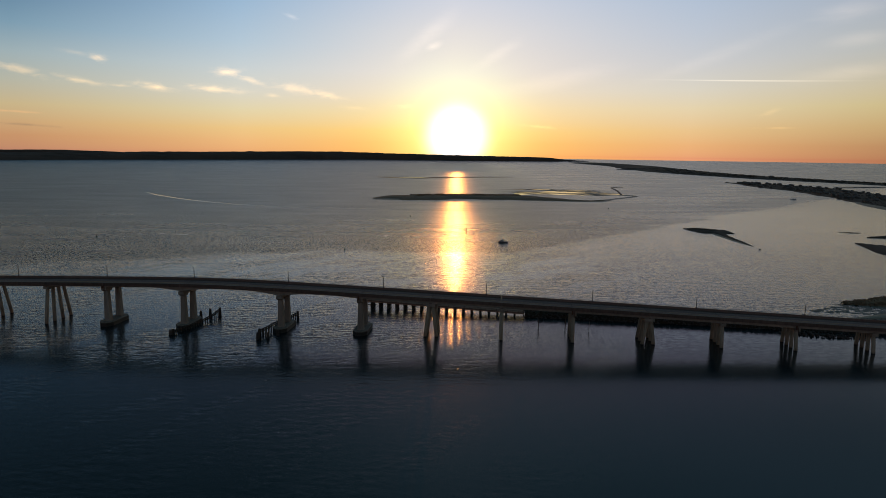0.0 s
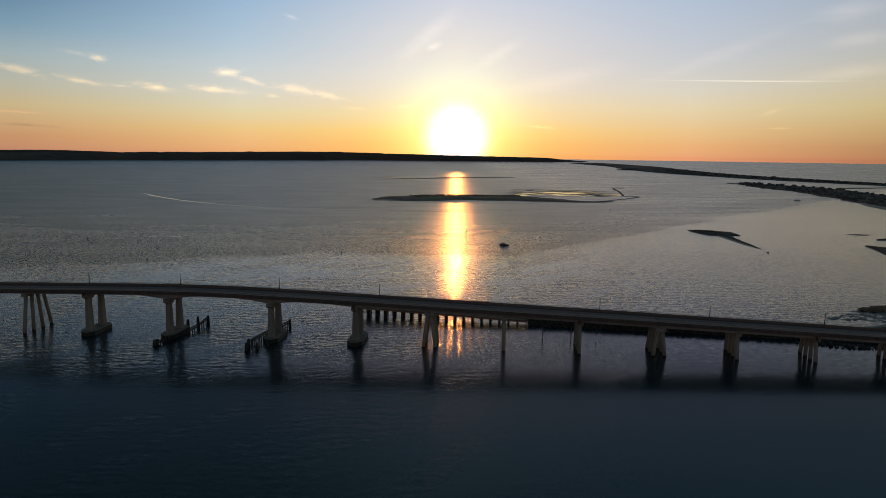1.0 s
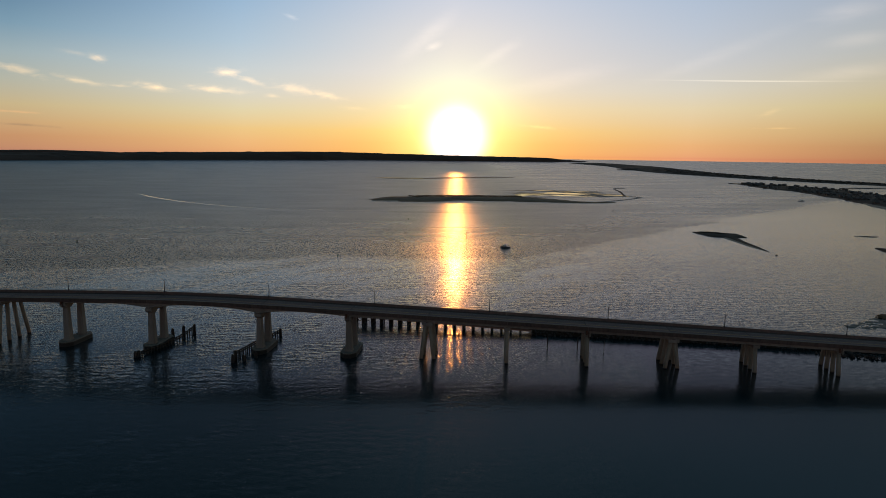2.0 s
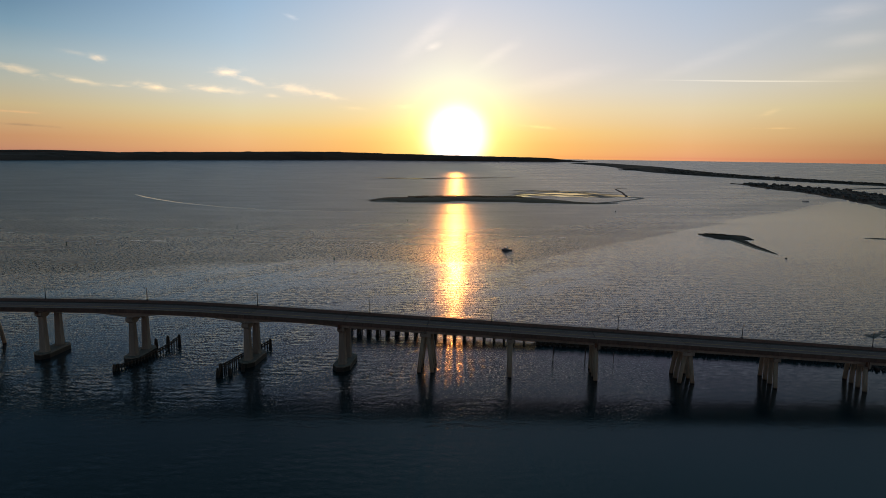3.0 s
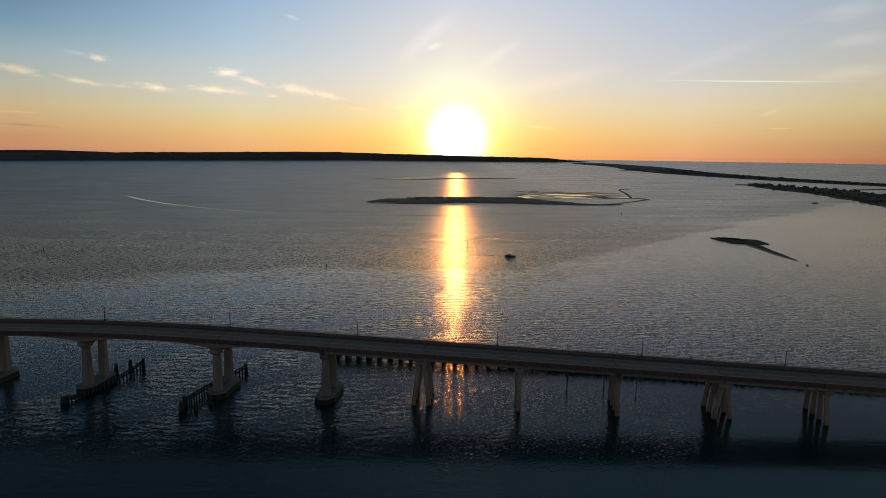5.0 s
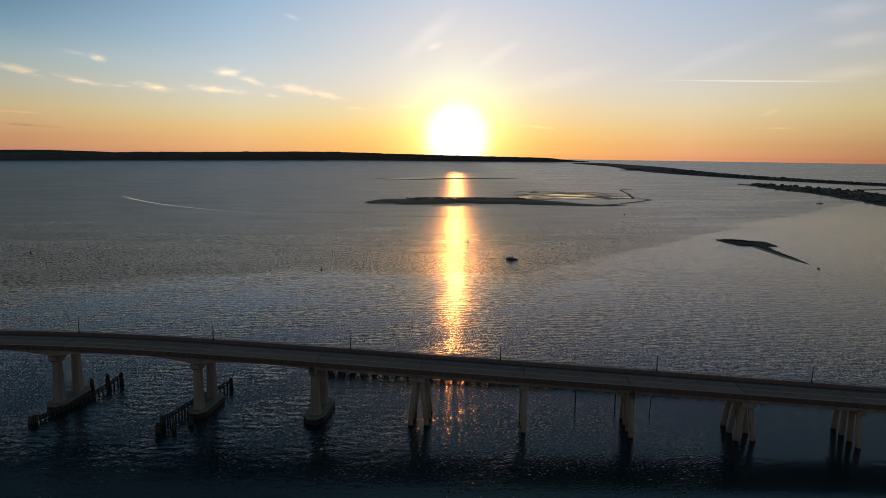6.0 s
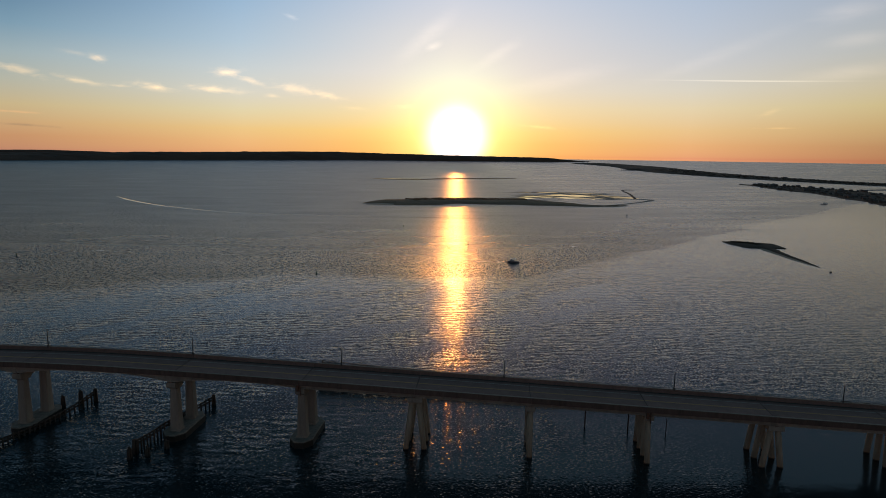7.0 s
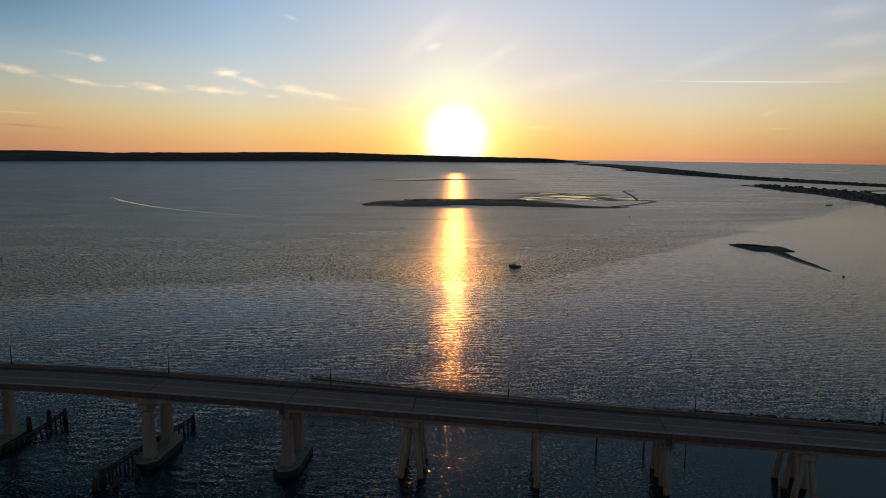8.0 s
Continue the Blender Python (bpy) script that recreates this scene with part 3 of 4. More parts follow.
PIERS = [(-218.0, "fan"), (-191.0, "fan"), (-164.0, "fan"), (-139.2, "twin"), (-107.0, "twin"), (-67.0, "twin"), (-34.8, "twin"), (-7.0, "pairs"),
         (20.4, "row"), (47.6, "row"), (76.0, "pairs"), (102.8, "row"), (129.5, "row"), (157.0, "row"), (184.0, "row"), (211.0, "row")]
bridge = thing("road_bridge", "long grey concrete road bridge on piers in the bay", "bridge", BRIDGE)
HALF = 6.62
stations = [-245.0] + [p for p, _ in PIERS] + [238.0]
for s0, s1 in zip(stations, stations[1:]):
    a, b = s0 + 0.04, s1 - 0.04
    slab = part("deck", swept([(-HALF + 0.1, -0.98), (HALF - 0.1, -0.98), (HALF - 0.1, -1.25), (-HALF + 0.1, -1.25)], a, b, 10, crown), SHOULDER, bridge)
    part("roadway", swept([(-4.6, -0.95), (4.6, -0.95), (4.6, -0.985), (-4.6, -0.985)], a + 0.1, b - 0.1, 10, crown), ASPHALT, slab, "worn dark asphalt roadway")
    for v in (-0.18, 0.10):
        part("yellow_line", swept([(v, -0.944), (v + 0.12, -0.944), (v + 0.12, -0.952), (v, -0.952)], a + 0.1, b - 0.1, 10, crown), YELLOW, slab, "faded yellow centre line")
    for v in (-3.75, 3.63):
        part("edge_line", swept([(v, -0.944), (v + 0.13, -0.944), (v + 0.13, -0.952), (v, -0.952)], a + 0.1, b - 0.1, 10, crown), WHITE, slab, "worn white edge line")
    for k in (-1, 1):
        prof = [(k * (HALF - 0.32), 0.0), (k * HALF, 0.0), (k * (HALF + 0.02), -1.33), (k * (HALF - 0.25), -1.33), (k * (HALF - 0.25), -1.0), (k * (HALF - 0.52), -0.97), (k * (HALF - 0.50), -0.72), (k * (HALF - 0.36), -0.55)]
        wall = part("parapet", swept(prof, a, b, 10, crown), PARAPET, bridge, "stained concrete parapet")
        # thin strip over the parapet's outer face, in a darker concrete colour
        part("fascia", swept([(k * (HALF + 0.0), -0.04), (k * (HALF + 0.055), -0.10), (k * (HALF + 0.06), -1.30), (k * (HALF + 0.0), -1.34)], a + 0.03, b - 0.03, 10, crown), FASCIA, wall, "dark streaked outer face")
        # near-black strip on the deck along the foot of each parapet
        part("gutter", swept([(k * 5.55, -0.968), (k * 6.08, -0.968), (k * 6.08, -0.99), (k * 5.55, -0.99)], a + 0.03, b - 0.03, 10, crown), GUTTER, slab, "dark gutter strip")
        if k > 0:
            rail = part("handrail", swept([(6.42, 0.42), (6.50, 0.42), (6.50, 0.34), (6.42, 0.34)], a, b, 10, crown), STEEL, wall, "thin steel handrail")
            count = max(3, round((b - a) / 3.0))
            for q in range(count):
                sp = a + 0.3 + (b - a - 0.6) * q / (count - 1)
                if q == 0:
                    post = part("rail_post", box(bmesh.new(), -0.05, 0.05, -0.05, 0.05, -0.02, 0.36), STEEL, wall)
                    post.location = (sp, 6.46, crown(sp) + 0.06)
                else:
                    share(post, wall, pose(sp, 6.46, crown(sp) + 0.06))
        part("coping", swept([(k * (HALF - 0.36), 0.07), (k * (HALF + 0.04), 0.07), (k * (HALF + 0.04), -0.02), (k * (HALF - 0.36), -0.02)], a, b, 10, crown), CONCRETE, wall)
    for v in (-5.55, -2.8, 0.0, 2.8, 5.55):
        prof = [(v - 0.45, -1.25), (v + 0.45, -1.25), (v + 0.42, -1.42), (v + 0.16, -1.52), (v + 0.16, lambda s: soffit(s) + 0.34), (v + 0.36, lambda s: soffit(s) + 0.2),
                (v + 0.36, soffit), (v - 0.36, soffit), (v - 0.36, lambda s: soffit(s) + 0.2), (v - 0.16, lambda s: soffit(s) + 0.34), (v - 0.16, -1.52), (v - 0.42, -1.42)]
        part("girder", swept(prof, a, b, 16, crown), CONCRETE, bridge)


def slanted(bm, a, b, half_a, half_b, n=8):
    """A round or square pile from the foot a to the head b."""
    return rod(bm, a, b, half_a, half_b, n)


def tapered(bm, s, v, z0, z1, a0, a1, c0, c1):
    """A tapered rectangular column with cut corners: half sizes along (a) and across (c), at foot and head."""
    def ring(z, a, c):
        k = 0.22
        return [bm.verts.new((s + x, v + y, z)) for x, y in ((a, c - k), (a - k, c), (-a + k, c), (-a, c - k), (-a, -c + k), (-a + k, -c), (a - k, -c), (a, -c + k))]
    lo, hi = ring(z0, a0, c0), ring(z1, a1, c1)
    for i in range(8):
        j = (i + 1) % 8
        bm.faces.new((lo[i], lo[j], hi[j], hi[i]))
    bm.faces.new(hi)
    bm.faces.new(lo[::-1])
    bmesh.ops.recalc_face_normals(bm, faces=bm.faces)
    return bm


def cap_beam(s, half, z1, depth, reach):
    """A pier cap, arched below between its supports."""
    bm = bmesh.new()
    prof = [(-reach, z1), (reach, z1), (reach, z1 - depth * 0.62), (reach - 1.2, z1 - depth)]
    for k in range(7):
        a = math.pi * k / 6
        prof.append((2.5 * math.cos(a), z1 - depth + 0.55 * depth * math.sin(a)))
    prof += [(-reach + 1.2, z1 - depth), (-reach, z1 - depth * 0.62)]
    lo = [bm.verts.new((s - half, v, z)) for v, z in prof]
    hi = [bm.verts.new((s + half, v, z)) for v, z in prof]
    n = len(prof)
    for i in range(n):
        j = (i + 1) % n
        bm.faces.new((lo[i], lo[j], hi[j], hi[i]))
    bm.faces.new(lo[::-1])
    bm.faces.new(hi)
    bmesh.ops.recalc_face_normals(bm, faces=bm.faces)
    return bm


for s, kind in PIERS:
    top = soffit(s) - 0.12
    for v in (-5.55, -2.8, 0.0, 2.8, 5.55):
        part("bearing", box(bmesh.new(), s - 0.5, s + 0.5, v - 0.35, v + 0.35, top - 0.02, top + 0.14), RUST, bridge, "rusty bearing pad")
    if round(s) in (-139, -35, 48, 130):
        part("drain_box", box(bmesh.new(), s - 0.75, s - 0.15, -6.35, -5.95, top - 0.5, top + 1.25, 0.05), RUST, bridge, "rust-streaked drain box at the joint")
        part("drain_pipe", rod(bmesh.new(), (s + 0.2, -6.2, top - 1.6), (s + 0.2, -6.2, top + 1.2), 0.11), RUST, bridge, "rusty drain pipe")
    if kind == "twin":
        pier = part("pier_cap", cap_beam(s, 1.15, top, 1.9, 6.0), CONCRETE, bridge)
        for v in (-3.9, 3.9):
            part("column", tapered(bmesh.new(), s, v, 1.5, top - 1.2, 1.22, 0.88, 1.25, 0.95), CONCRETE, pier)
            part("plinth", tapered(bmesh.new(), s, v, 1.4, 2.2, 1.42, 1.38, 1.45, 1.4), CONCRETE, pier)
        c, w, e = 2.2, 2.9, 7.7
        plan = [(s - w, -e + c), (s - w + c * 0.8, -e), (s + w - c * 0.8, -e), (s + w, -e + c), (s + w, e - c), (s + w - c * 0.8, e), (s - w + c * 0.8, e), (s - w, e - c)]
        part("footing", prism(bmesh.new(), plan, -2.0, 1.75, 0.15), FOOT, pier, "concrete footing with a dark tide line")
    elif kind in ("row", "fan"):
        pier = part("pier_cap", box(bmesh.new(), s - 1.1, s + 1.1, -5.9, 5.9, top - 1.15, top, 0.06), CONCRETE, bridge)
        for v, lean in ((-4.7, -1.5), (-1.6, -0.4), (1.6, 0.4), (4.7, 1.5)) if kind == "row" else ((-4.7, -2.6), (-1.6, -0.4), (1.6, 1.9), (4.7, 4.2)):
            part("leg", slanted(bmesh.new(), (s, v + lean, -2.5), (s, v, top - 0.9), 0.68, 0.68, 12), PILE, pier, "raking concrete pile, weed-dark at the foot", True)
    else:
        pier = part("pier_cap", box(bmesh.new(), s - 1.8, s + 1.8, -5.9, 5.9, top - 1.2, top, 0.06), CONCRETE, bridge)
        for v in (-4.6, 0.0, 4.6):
            for k in (-1, 1):
                part("leg", slanted(bmesh.new(), (s + k * 2.5, v + 0.2 * k, -2.5), (s + k * 0.75, v, top - 0.9), 0.68, 0.68, 12), PILE, pier, "raking concrete pile, weed-dark at the foot", True)

# ---- street lamps on the far parapet ----


def street_lamp(m):
    ob = thing("street_lamp", "thin grey steel street lamp on the bridge parapet", "street lamp", m, "lamps along the bridge")
    part("base", box(bmesh.new(), -0.22, 0.22, -0.2, 0.2, -0.3, 0.35, 0.04), STEEL, ob)
    part("pole", rod(bmesh.new(), (0, 0, 0.3), (0, -0.05, 4.3), 0.14, 0.10), STEEL, ob, smooth=True)
    bm = bmesh.new()
    rod(bm, (0, -0.05, 4.28), (0, -0.55, 4.75), 0.06, 0.055)
    rod(bm, (0, -0.52, 4.74), (0, -1.2, 4.85), 0.055, 0.05)
    part("arm", bm, STEEL, ob)
    part("lamp_head", box(bmesh.new(), -0.15, 0.15, -1.85, -1.1, 4.80, 4.95, 0.05), STEEL, ob)
    return ob


lamp0 = None
for s in (-225.0, -185.0, -145.3, -107.3, -67.2, -27.6, 14.2, 56.2, 96.4, 137.4, 178.5):
    m = BRIDGE @ pose(s, HALF - 0.16, crown(s) + 0.07, 0, 0, -75 if -30 < s < -20 else 0)
    if lamp0 is None:
        lamp0 = street_lamp(m)
    else:
        copy_thing(lamp0, m)

# ---- the old bridge, now a pier, behind the road bridge ----
old = thing("old_pier", "derelict dark pier of the old bridge on rows of timber piles", "pier", pose(0, 280.8, 0, 0, 0, math.degrees(math.atan(-0.155))))
P0, P1, VN, VF = -41.6, 33.2, 0.0, 7.0


def old_top(s):
    return 3.7 - 0.028 * (s - P0)


n_slab = 14
for k in range(n_slab):
    a, b = P0 + (P1 - P0) * k / n_slab, P0 + (P1 - P0) * (k + 1) / n_slab
    part("deck_slab", swept([(VN, 0.0), (VF, 0.0), (VF, -0.45), (VN, -0.45)], a + 0.02, b - 0.02, 1, old_top), PLANK, old)
for v in (VN + 0.05, VF - 0.25):
    part("kerb", swept([(v, 0.3), (v + 0.2, 0.3), (v + 0.2, -0.02), (v, -0.02)], P0, P1, 2, old_top), RAIL_WOOD, old)
for k in range(32):
    s = P0 + 0.2 + (P1 - P0 - 0.4) * k / 31
    for v in (VN + 0.12, VF - 0.12):
        z = old_top(s)
        part("post", box(bmesh.new(), s - 0.09, s + 0.09, v - 0.09, v + 0.09, z, z + 1.15), RAIL_WOOD, old)
for v in (VN + 0.12, VF - 0.12):
    for u in (0.45, 0.8, 1.12):
        part("rail", swept([(v - 0.05, u), (v + 0.05, u), (v + 0.05, u - 0.13), (v - 0.05, u - 0.13)], P0, P1, 2, old_top), RAIL_WOOD, old)
for u in (0.45, 1.12):
    z = old_top(P0)
    part("rail", box(bmesh.new(), P0 - 0.05, P0 + 0.05, VN, VF, z + u - 0.13, z + u), RAIL_WOOD, old)
random.seed(4)
bents = 19
for k in range(bents):
    s = P0 + 1.2 + 3.85 * k
    z = old_top(s) - 0.45
    part("bent_cap", box(bmesh.new(), s - 0.3, s + 0.3, VN + 0.1, VF - 0.1, z - 0.55, z, 0.03), TIMBER, old)
    for v in (VN + 0.6, VN + 2.3, VN + 4.1, VF - 0.6):
        lean = random.uniform(-0.15, 0.15)
        part("timber_post", rod(bmesh.new(), (s + lean, v + lean, -2.0), (s, v, z - 0.4), 0.33, 0.29, 10), TIMBER, old, smooth=True)
    if k % 3 != 1 and z > 1.5:
        part("brace", rod(bmesh.new(), (s + 0.3, VN + 0.7, 0.4), (s + 0.3, VF - 0.7, z - 0.6), 0.12, 0.12, 6), TIMBER, old)
        part("brace", rod(bmesh.new(), (s - 0.3, VN + 0.7, z - 0.6), (s - 0.3, VF - 0.7, 0.4), 0.12, 0.12, 6), TIMBER, old)
# broken timber hanging off the seaward end
for a, b in (((-40, 0.2, 2.9), (-36, 0.1, 1.2)), ((-38, -0.1, 3.0), (-33, -0.1, 1.8)), ((-39.5, 1.0, 1.0), (-35, 0.1, 2.8))):
    part("loose_timber", rod(bmesh.new(), a, b, 0.14, 0.12, 6), TIMBER, old, "broken timber")

# ---- the causeway that the old pier runs out from ----


def to_world(s, v, z=0.0):
    return BRIDGE @ Vector((s, v, z))


def rubble(name, rows, count, size, label, seed=3):
    """Tipped stone along rows of (x, y, half width, height), one joined heap."""
    rnd = random.Random(seed)
    pts = spline([Vector(r) for r in rows], 30)
    bm = bmesh.new()
    for i in range(count):
        k = rnd.randrange(len(pts) - 1)
        p, q = pts[k], pts[min(k + 1, len(pts) - 1)] - pts[k]
        side = Vector((-q[1], q[0])).normalized()
        u = rnd.choice((-1, 1)) * rnd.uniform(0.62, 1.06)
        x, y = p[0] + side.x * u * p[2] + rnd.uniform(-0.8, 0.8), p[1] + side.y * u * p[2] + rnd.uniform(-0.8, 0.8)
        z = p[3] * max(0.0, 1 - abs(u) ** 3) + 0.1
        r = size * rnd.uniform(0.45, 1.15)
        vs = bmesh.ops.create_icosphere(bm, subdivisions=1, radius=r)["verts"]
        m = Matrix.Translation((x, y, z)) @ Euler((rnd.uniform(0, 6), rnd.uniform(0, 6), rnd.uniform(0, 6))).to_matrix().to_4x4() @ Matrix.Diagonal((1, rnd.uniform(0.6, 1), rnd.uniform(0.5, 0.8), 1))
        for w in vs:
            w.co *= rnd.uniform(0.75, 1.1)
        bmesh.ops.transform(bm, matrix=m, verts=vs)
    return tagged(part(name, bm, ROCK), label, "rocks", kind="stuff")


def scrub_patch(name, rows, count, size, mat, label, category, seed=5, spread=0.8):
    """Low bushes or grass tufts of many small upright leaves, one joined growth."""
    rnd = random.Random(seed)
    pts = spline([Vector(r) for r in rows], 20)
    verts, faces = [], []
    for i in range(count):
        k = rnd.randrange(len(pts) - 1)
        p, q = pts[k], pts[k + 1] - pts[k]
        side = Vector((-q[1], q[0])).normalized()
        u = rnd.uniform(-spread, spread)
        cx, cy = p[0] + side.x * u * p[2] + rnd.uniform(-1, 1), p[1] + side.y * u * p[2] + rnd.uniform(-1, 1)
        cz = max(0.05, p[3] * (1 - abs(u) ** 4) - 0.2)
        h = size * rnd.uniform(0.4, 1.2)
        for _ in range(9):
            a = rnd.uniform(0, 6.28)
            d = rnd.uniform(0, 0.7) * size
            bx, by, bz = cx + d * math.cos(a), cy + d * math.sin(a), cz + rnd.uniform(0, 0.55) * h
            w, t = rnd.uniform(0.2, 0.45) * size, rnd.uniform(0, 6.28)
            n = len(verts)
            ex, ey = w * math.cos(t), w * math.sin(t)
            tip = (bx + rnd.uniform(-0.4, 0.4) * size, by + rnd.uniform(-0.4, 0.4) * size, bz + rnd.uniform(0.35, 0.7) * h)
            verts += [far(bx - ex, by - ey, bz), far(bx + ex, by + ey, bz), far(*tip), far(bx + ey * 0.6, by - ex * 0.6, bz + 0.25 * h)]
            faces += [(n, n + 1, n + 2), (n, n + 3, n + 2), (n + 3, n + 1, n + 2)]
    me = bpy.data.meshes.new(name)
    me.from_pydata(verts, [], faces)
    me.materials.append(mat)
    return tagged(new(name, me), label, category, kind="stuff")


CAUSEWAY = [(33.5, 279.2, 4.0, 2.0), (65, 275.6, 3.8, 2.3), (95, 271.6, 3.8, 2.3), (122, 268.0, 4.4, 2.3), (150, 265.5, 6.0, 2.3), (190, 265.0, 12.0, 2.3), (260, 264.0, 24.0, 2.3)]
land("causeway", CAUSEWAY, SCRUB, "dark rubble causeway with scrub on its crest", "causeway", 14, 16, 0.15, 0.2, 0.5, 0.35, 0.35)
rubble("rubble", CAUSEWAY, 2200, 0.62, "tipped dark stones along the causeway edge")
scrub_patch("scrub", CAUSEWAY, 1500, 0.9, SCRUB, "low dark scrub on the causeway crest", "bushes", 6, 0.75)

# small rock jetty and row of stakes beside the causeway
rubble("rock_jetty", [(136, 257.0, 1.2, 0.7), (150, 253.5, 1.4, 0.9), (168, 250.0, 1.4, 0.8)], 200, 0.6, "short low jetty of dark stones", 8)
for x, y, h, r in ((36.6, 257.3, 5.6, 0.2), (47.1, 254.5, 5.4, 0.2), (56.5, 253.2, 4.6, 0.12)):
    stake = part("mooring_stake", rod(bmesh.new(), (x, y, -2), (x + 0.1, y, h), r, r * 0.85), TIMBER, smooth=True)
    tagged(stake, "thin dark timber stake standing in the water", "stake", "stakes beside the causeway")

# ---- timber fenders at the channel piers ----


def fender(rows, label, dolphins):
    f = thing("fender_wall", label, "fender", Matrix(), "fenders beside the channel")
    pts = spline([Vector(r) for r in rows], 5)
    for i, p in enumerate(pts):
        h = p[2] + random.uniform(-0.3, 0.35)
        part("pile", rod(bmesh.new(), (p[0], p[1], -2), (p[0] + random.uniform(-0.1, 0.1), p[1], h), 0.24, 0.2, 9), TIMBER, f, smooth=True)
    for u in (0.35, 1.1):
        for a, b in zip(pts, pts[1:]):
            d = (b - a).normalized()
            o = Vector((-d.y, d.x, 0)) * 0.28
            bm = bmesh.new()
            rod(bm, (a.x + o.x, a.y + o.y, a[2] - u), (b.x + o.x, b.y + o.y, b[2] - u), 0.28, 0.28, 4)
            part("wale", bm, TIMBER, f)
    end = pts[-1]
    for k in range(3):
        a = 2.1 * k
        part("end_pile", rod(bmesh.new(), (end[0] + 0.5 * math.cos(a), end[1] + 0.5 * math.sin(a), -2), (end[0] + 0.3 * math.cos(a), end[1] + 0.3 * math.sin(a), end[2] + 0.5), 0.26, 0.22, 9), TIMBER, f, smooth=True)
    start = pts[0]
    for k in range(4):
        a = 1.6 * k
        part("end_pile", rod(bmesh.new(), (start[0] + 0.6 * math.cos(a), start[1] + 0.6 * math.sin(a), -2), (start[0] + 0.35 * math.cos(a), start[1] + 0.35 * math.sin(a), start[2] + 0.4), 0.28, 0.24, 9), TIMBER, f, smooth=True)
    for x, y, h in dolphins:
        d = thing("pile_cluster", "cluster of dark timber piles standing in the water", "piles", pose(x, y, 0), "pile clusters at the fenders")
        for k in range(5):
            a = 1.257 * k
            part("pile", rod(bmesh.new(), (0.55 * math.cos(a), 0.55 * math.sin(a), -2), (0.32 * math.cos(a), 0.32 * math.sin(a), h + 0.3 * math.sin(3 * a)), 0.26, 0.22, 9), TIMBER, d, smooth=True)
    return f


random.seed(9)
fender([(-107.2, 240.0, 1.7), (-104.6, 246.0, 1.7), (-102.6, 253.0, 1.8), (-100.8, 261.0, 2.2), (-99.2, 268.5, 3.4)], "dark timber fender wall on piles beside the bridge pier", [(-105.7, 264.0, 3.3), (-103.4, 268.5, 3.2), (-107.9, 239.2, 1.9)])
fender([(-72.9, 238.0, 3.0), (-71.6, 243.0, 3.0), (-70.2, 250.0, 2.9), (-67.8, 259.0, 2.7), (-65.3, 267.5, 2.6)], "dark timber fender wall on piles at the channel edge", [(-72.8, 235.2, 2.6), (-69.5, 237.0, 2.0), (-66.7, 240.8, 2.0)])

# ---- islands, sandbars and shores ----
ISLAND = [(-121, 1012, 3, 0.3), (-108, 1032, 22, 0.8), (-85, 1046, 50, 1.7), (-50, 1046, 58, 2.3), (0, 1064, 42, 2.6), (50, 1068, 46, 2.6), (100, 1072, 55, 2.5), (150, 1052, 42, 1.7), (190, 1030, 24, 0.8), (230, 1026, 9, 0.45), (258, 1040, 3, 0.25)]
land("marsh_island", ISLAND, MARSH, "low brown marsh island with a sandy spit", "island", 14, 18, 0.25, 0.02, 0.9, 0.06, 0.2)
land("island_beach", [(x, y - 2, w + 5, 0.22) for x, y, w, h in ISLAND], SAND, "pale wet sand rim round the marsh island", "beach", 14, 12, 0.3, 0.025)
scrub_patch("island_scrub", [(-60, 1065, 36, 2.6), (0, 1092, 28, 2.8), (60, 1100, 26, 2.6), (120, 1102, 26, 2.4)], 900, 1.8, MARSH, "brown scrub on the marsh island", "bushes", 7)
land("sand_spit", [(-120, 995, 2, 0.35), (-100, 1000, 9, 0.6), (-75, 1004, 9, 0.6), (-45, 1028, 8, 0.5)], SAND, "pale wet sand spit at the island's end", "sandbar", 8, 8, 0.2, 0.05)
POOLS = [[(118, 1150, 2, 0.03), (150, 1215, 50, 0.04), (200, 1235, 90, 0.04), (255, 1235, 100, 0.04), (300, 1215, 60, 0.04), (325, 1200, 3, 0.03)],
         [(130, 1330, 2, 0.03), (180, 1350, 14, 0.04), (240, 1345, 14, 0.04), (290, 1330, 3, 0.03)],
         [(-235, 1985, 2, 0.03), (-170, 1965, 12, 0.04), (-80, 1960, 12, 0.04), (-20, 1985, 3, 0.03)],
         [(-50, 1028, 2, 0.03), (0, 1046, 5, 0.04), (60, 1055, 5, 0.04), (110, 1058, 2, 0.03)]]
for rows in POOLS:
    land("tidal_pool", rows, POOL, "still shallow water over sand beside the bank", "water", 12, 12, 0.35, 0.03)
rnd = random.Random(21)
for k in range(120):
    u = rnd.random()
    x, y = 122 + 185 * u + rnd.uniform(-8, 8), rnd.uniform(1110 + 60 * u, 1385 - 40 * abs(u - 0.45))
    ln, w = rnd.uniform(6, 34), rnd.uniform(1.5, 7)
    land("mudflat", [(x - ln, y + rnd.uniform(-6, 6), 0.8, 0.06), (x - ln / 3, y + rnd.uniform(-6, 6), w, 0.22), (x + ln / 3, y + rnd.uniform(-6, 6), w * rnd.uniform(0.5, 1.2), 0.2), (x + ln, y, 0.8, 0.06)],
         MUD, "thin wet mud bank awash beside the marsh island", "mudflat", 5, 6, 0.6, 0.09)
land("mud_point", [(215, 1024, 3, 0.3), (270, 1075, 5, 0.4), (335, 1168, 6, 0.5), (300, 1195, 10, 0.5), (250, 1200, 3, 0.3)], MUD, "dark low mud point curving round the flats", "mudflat", 10, 8, 0.4, 0.05)
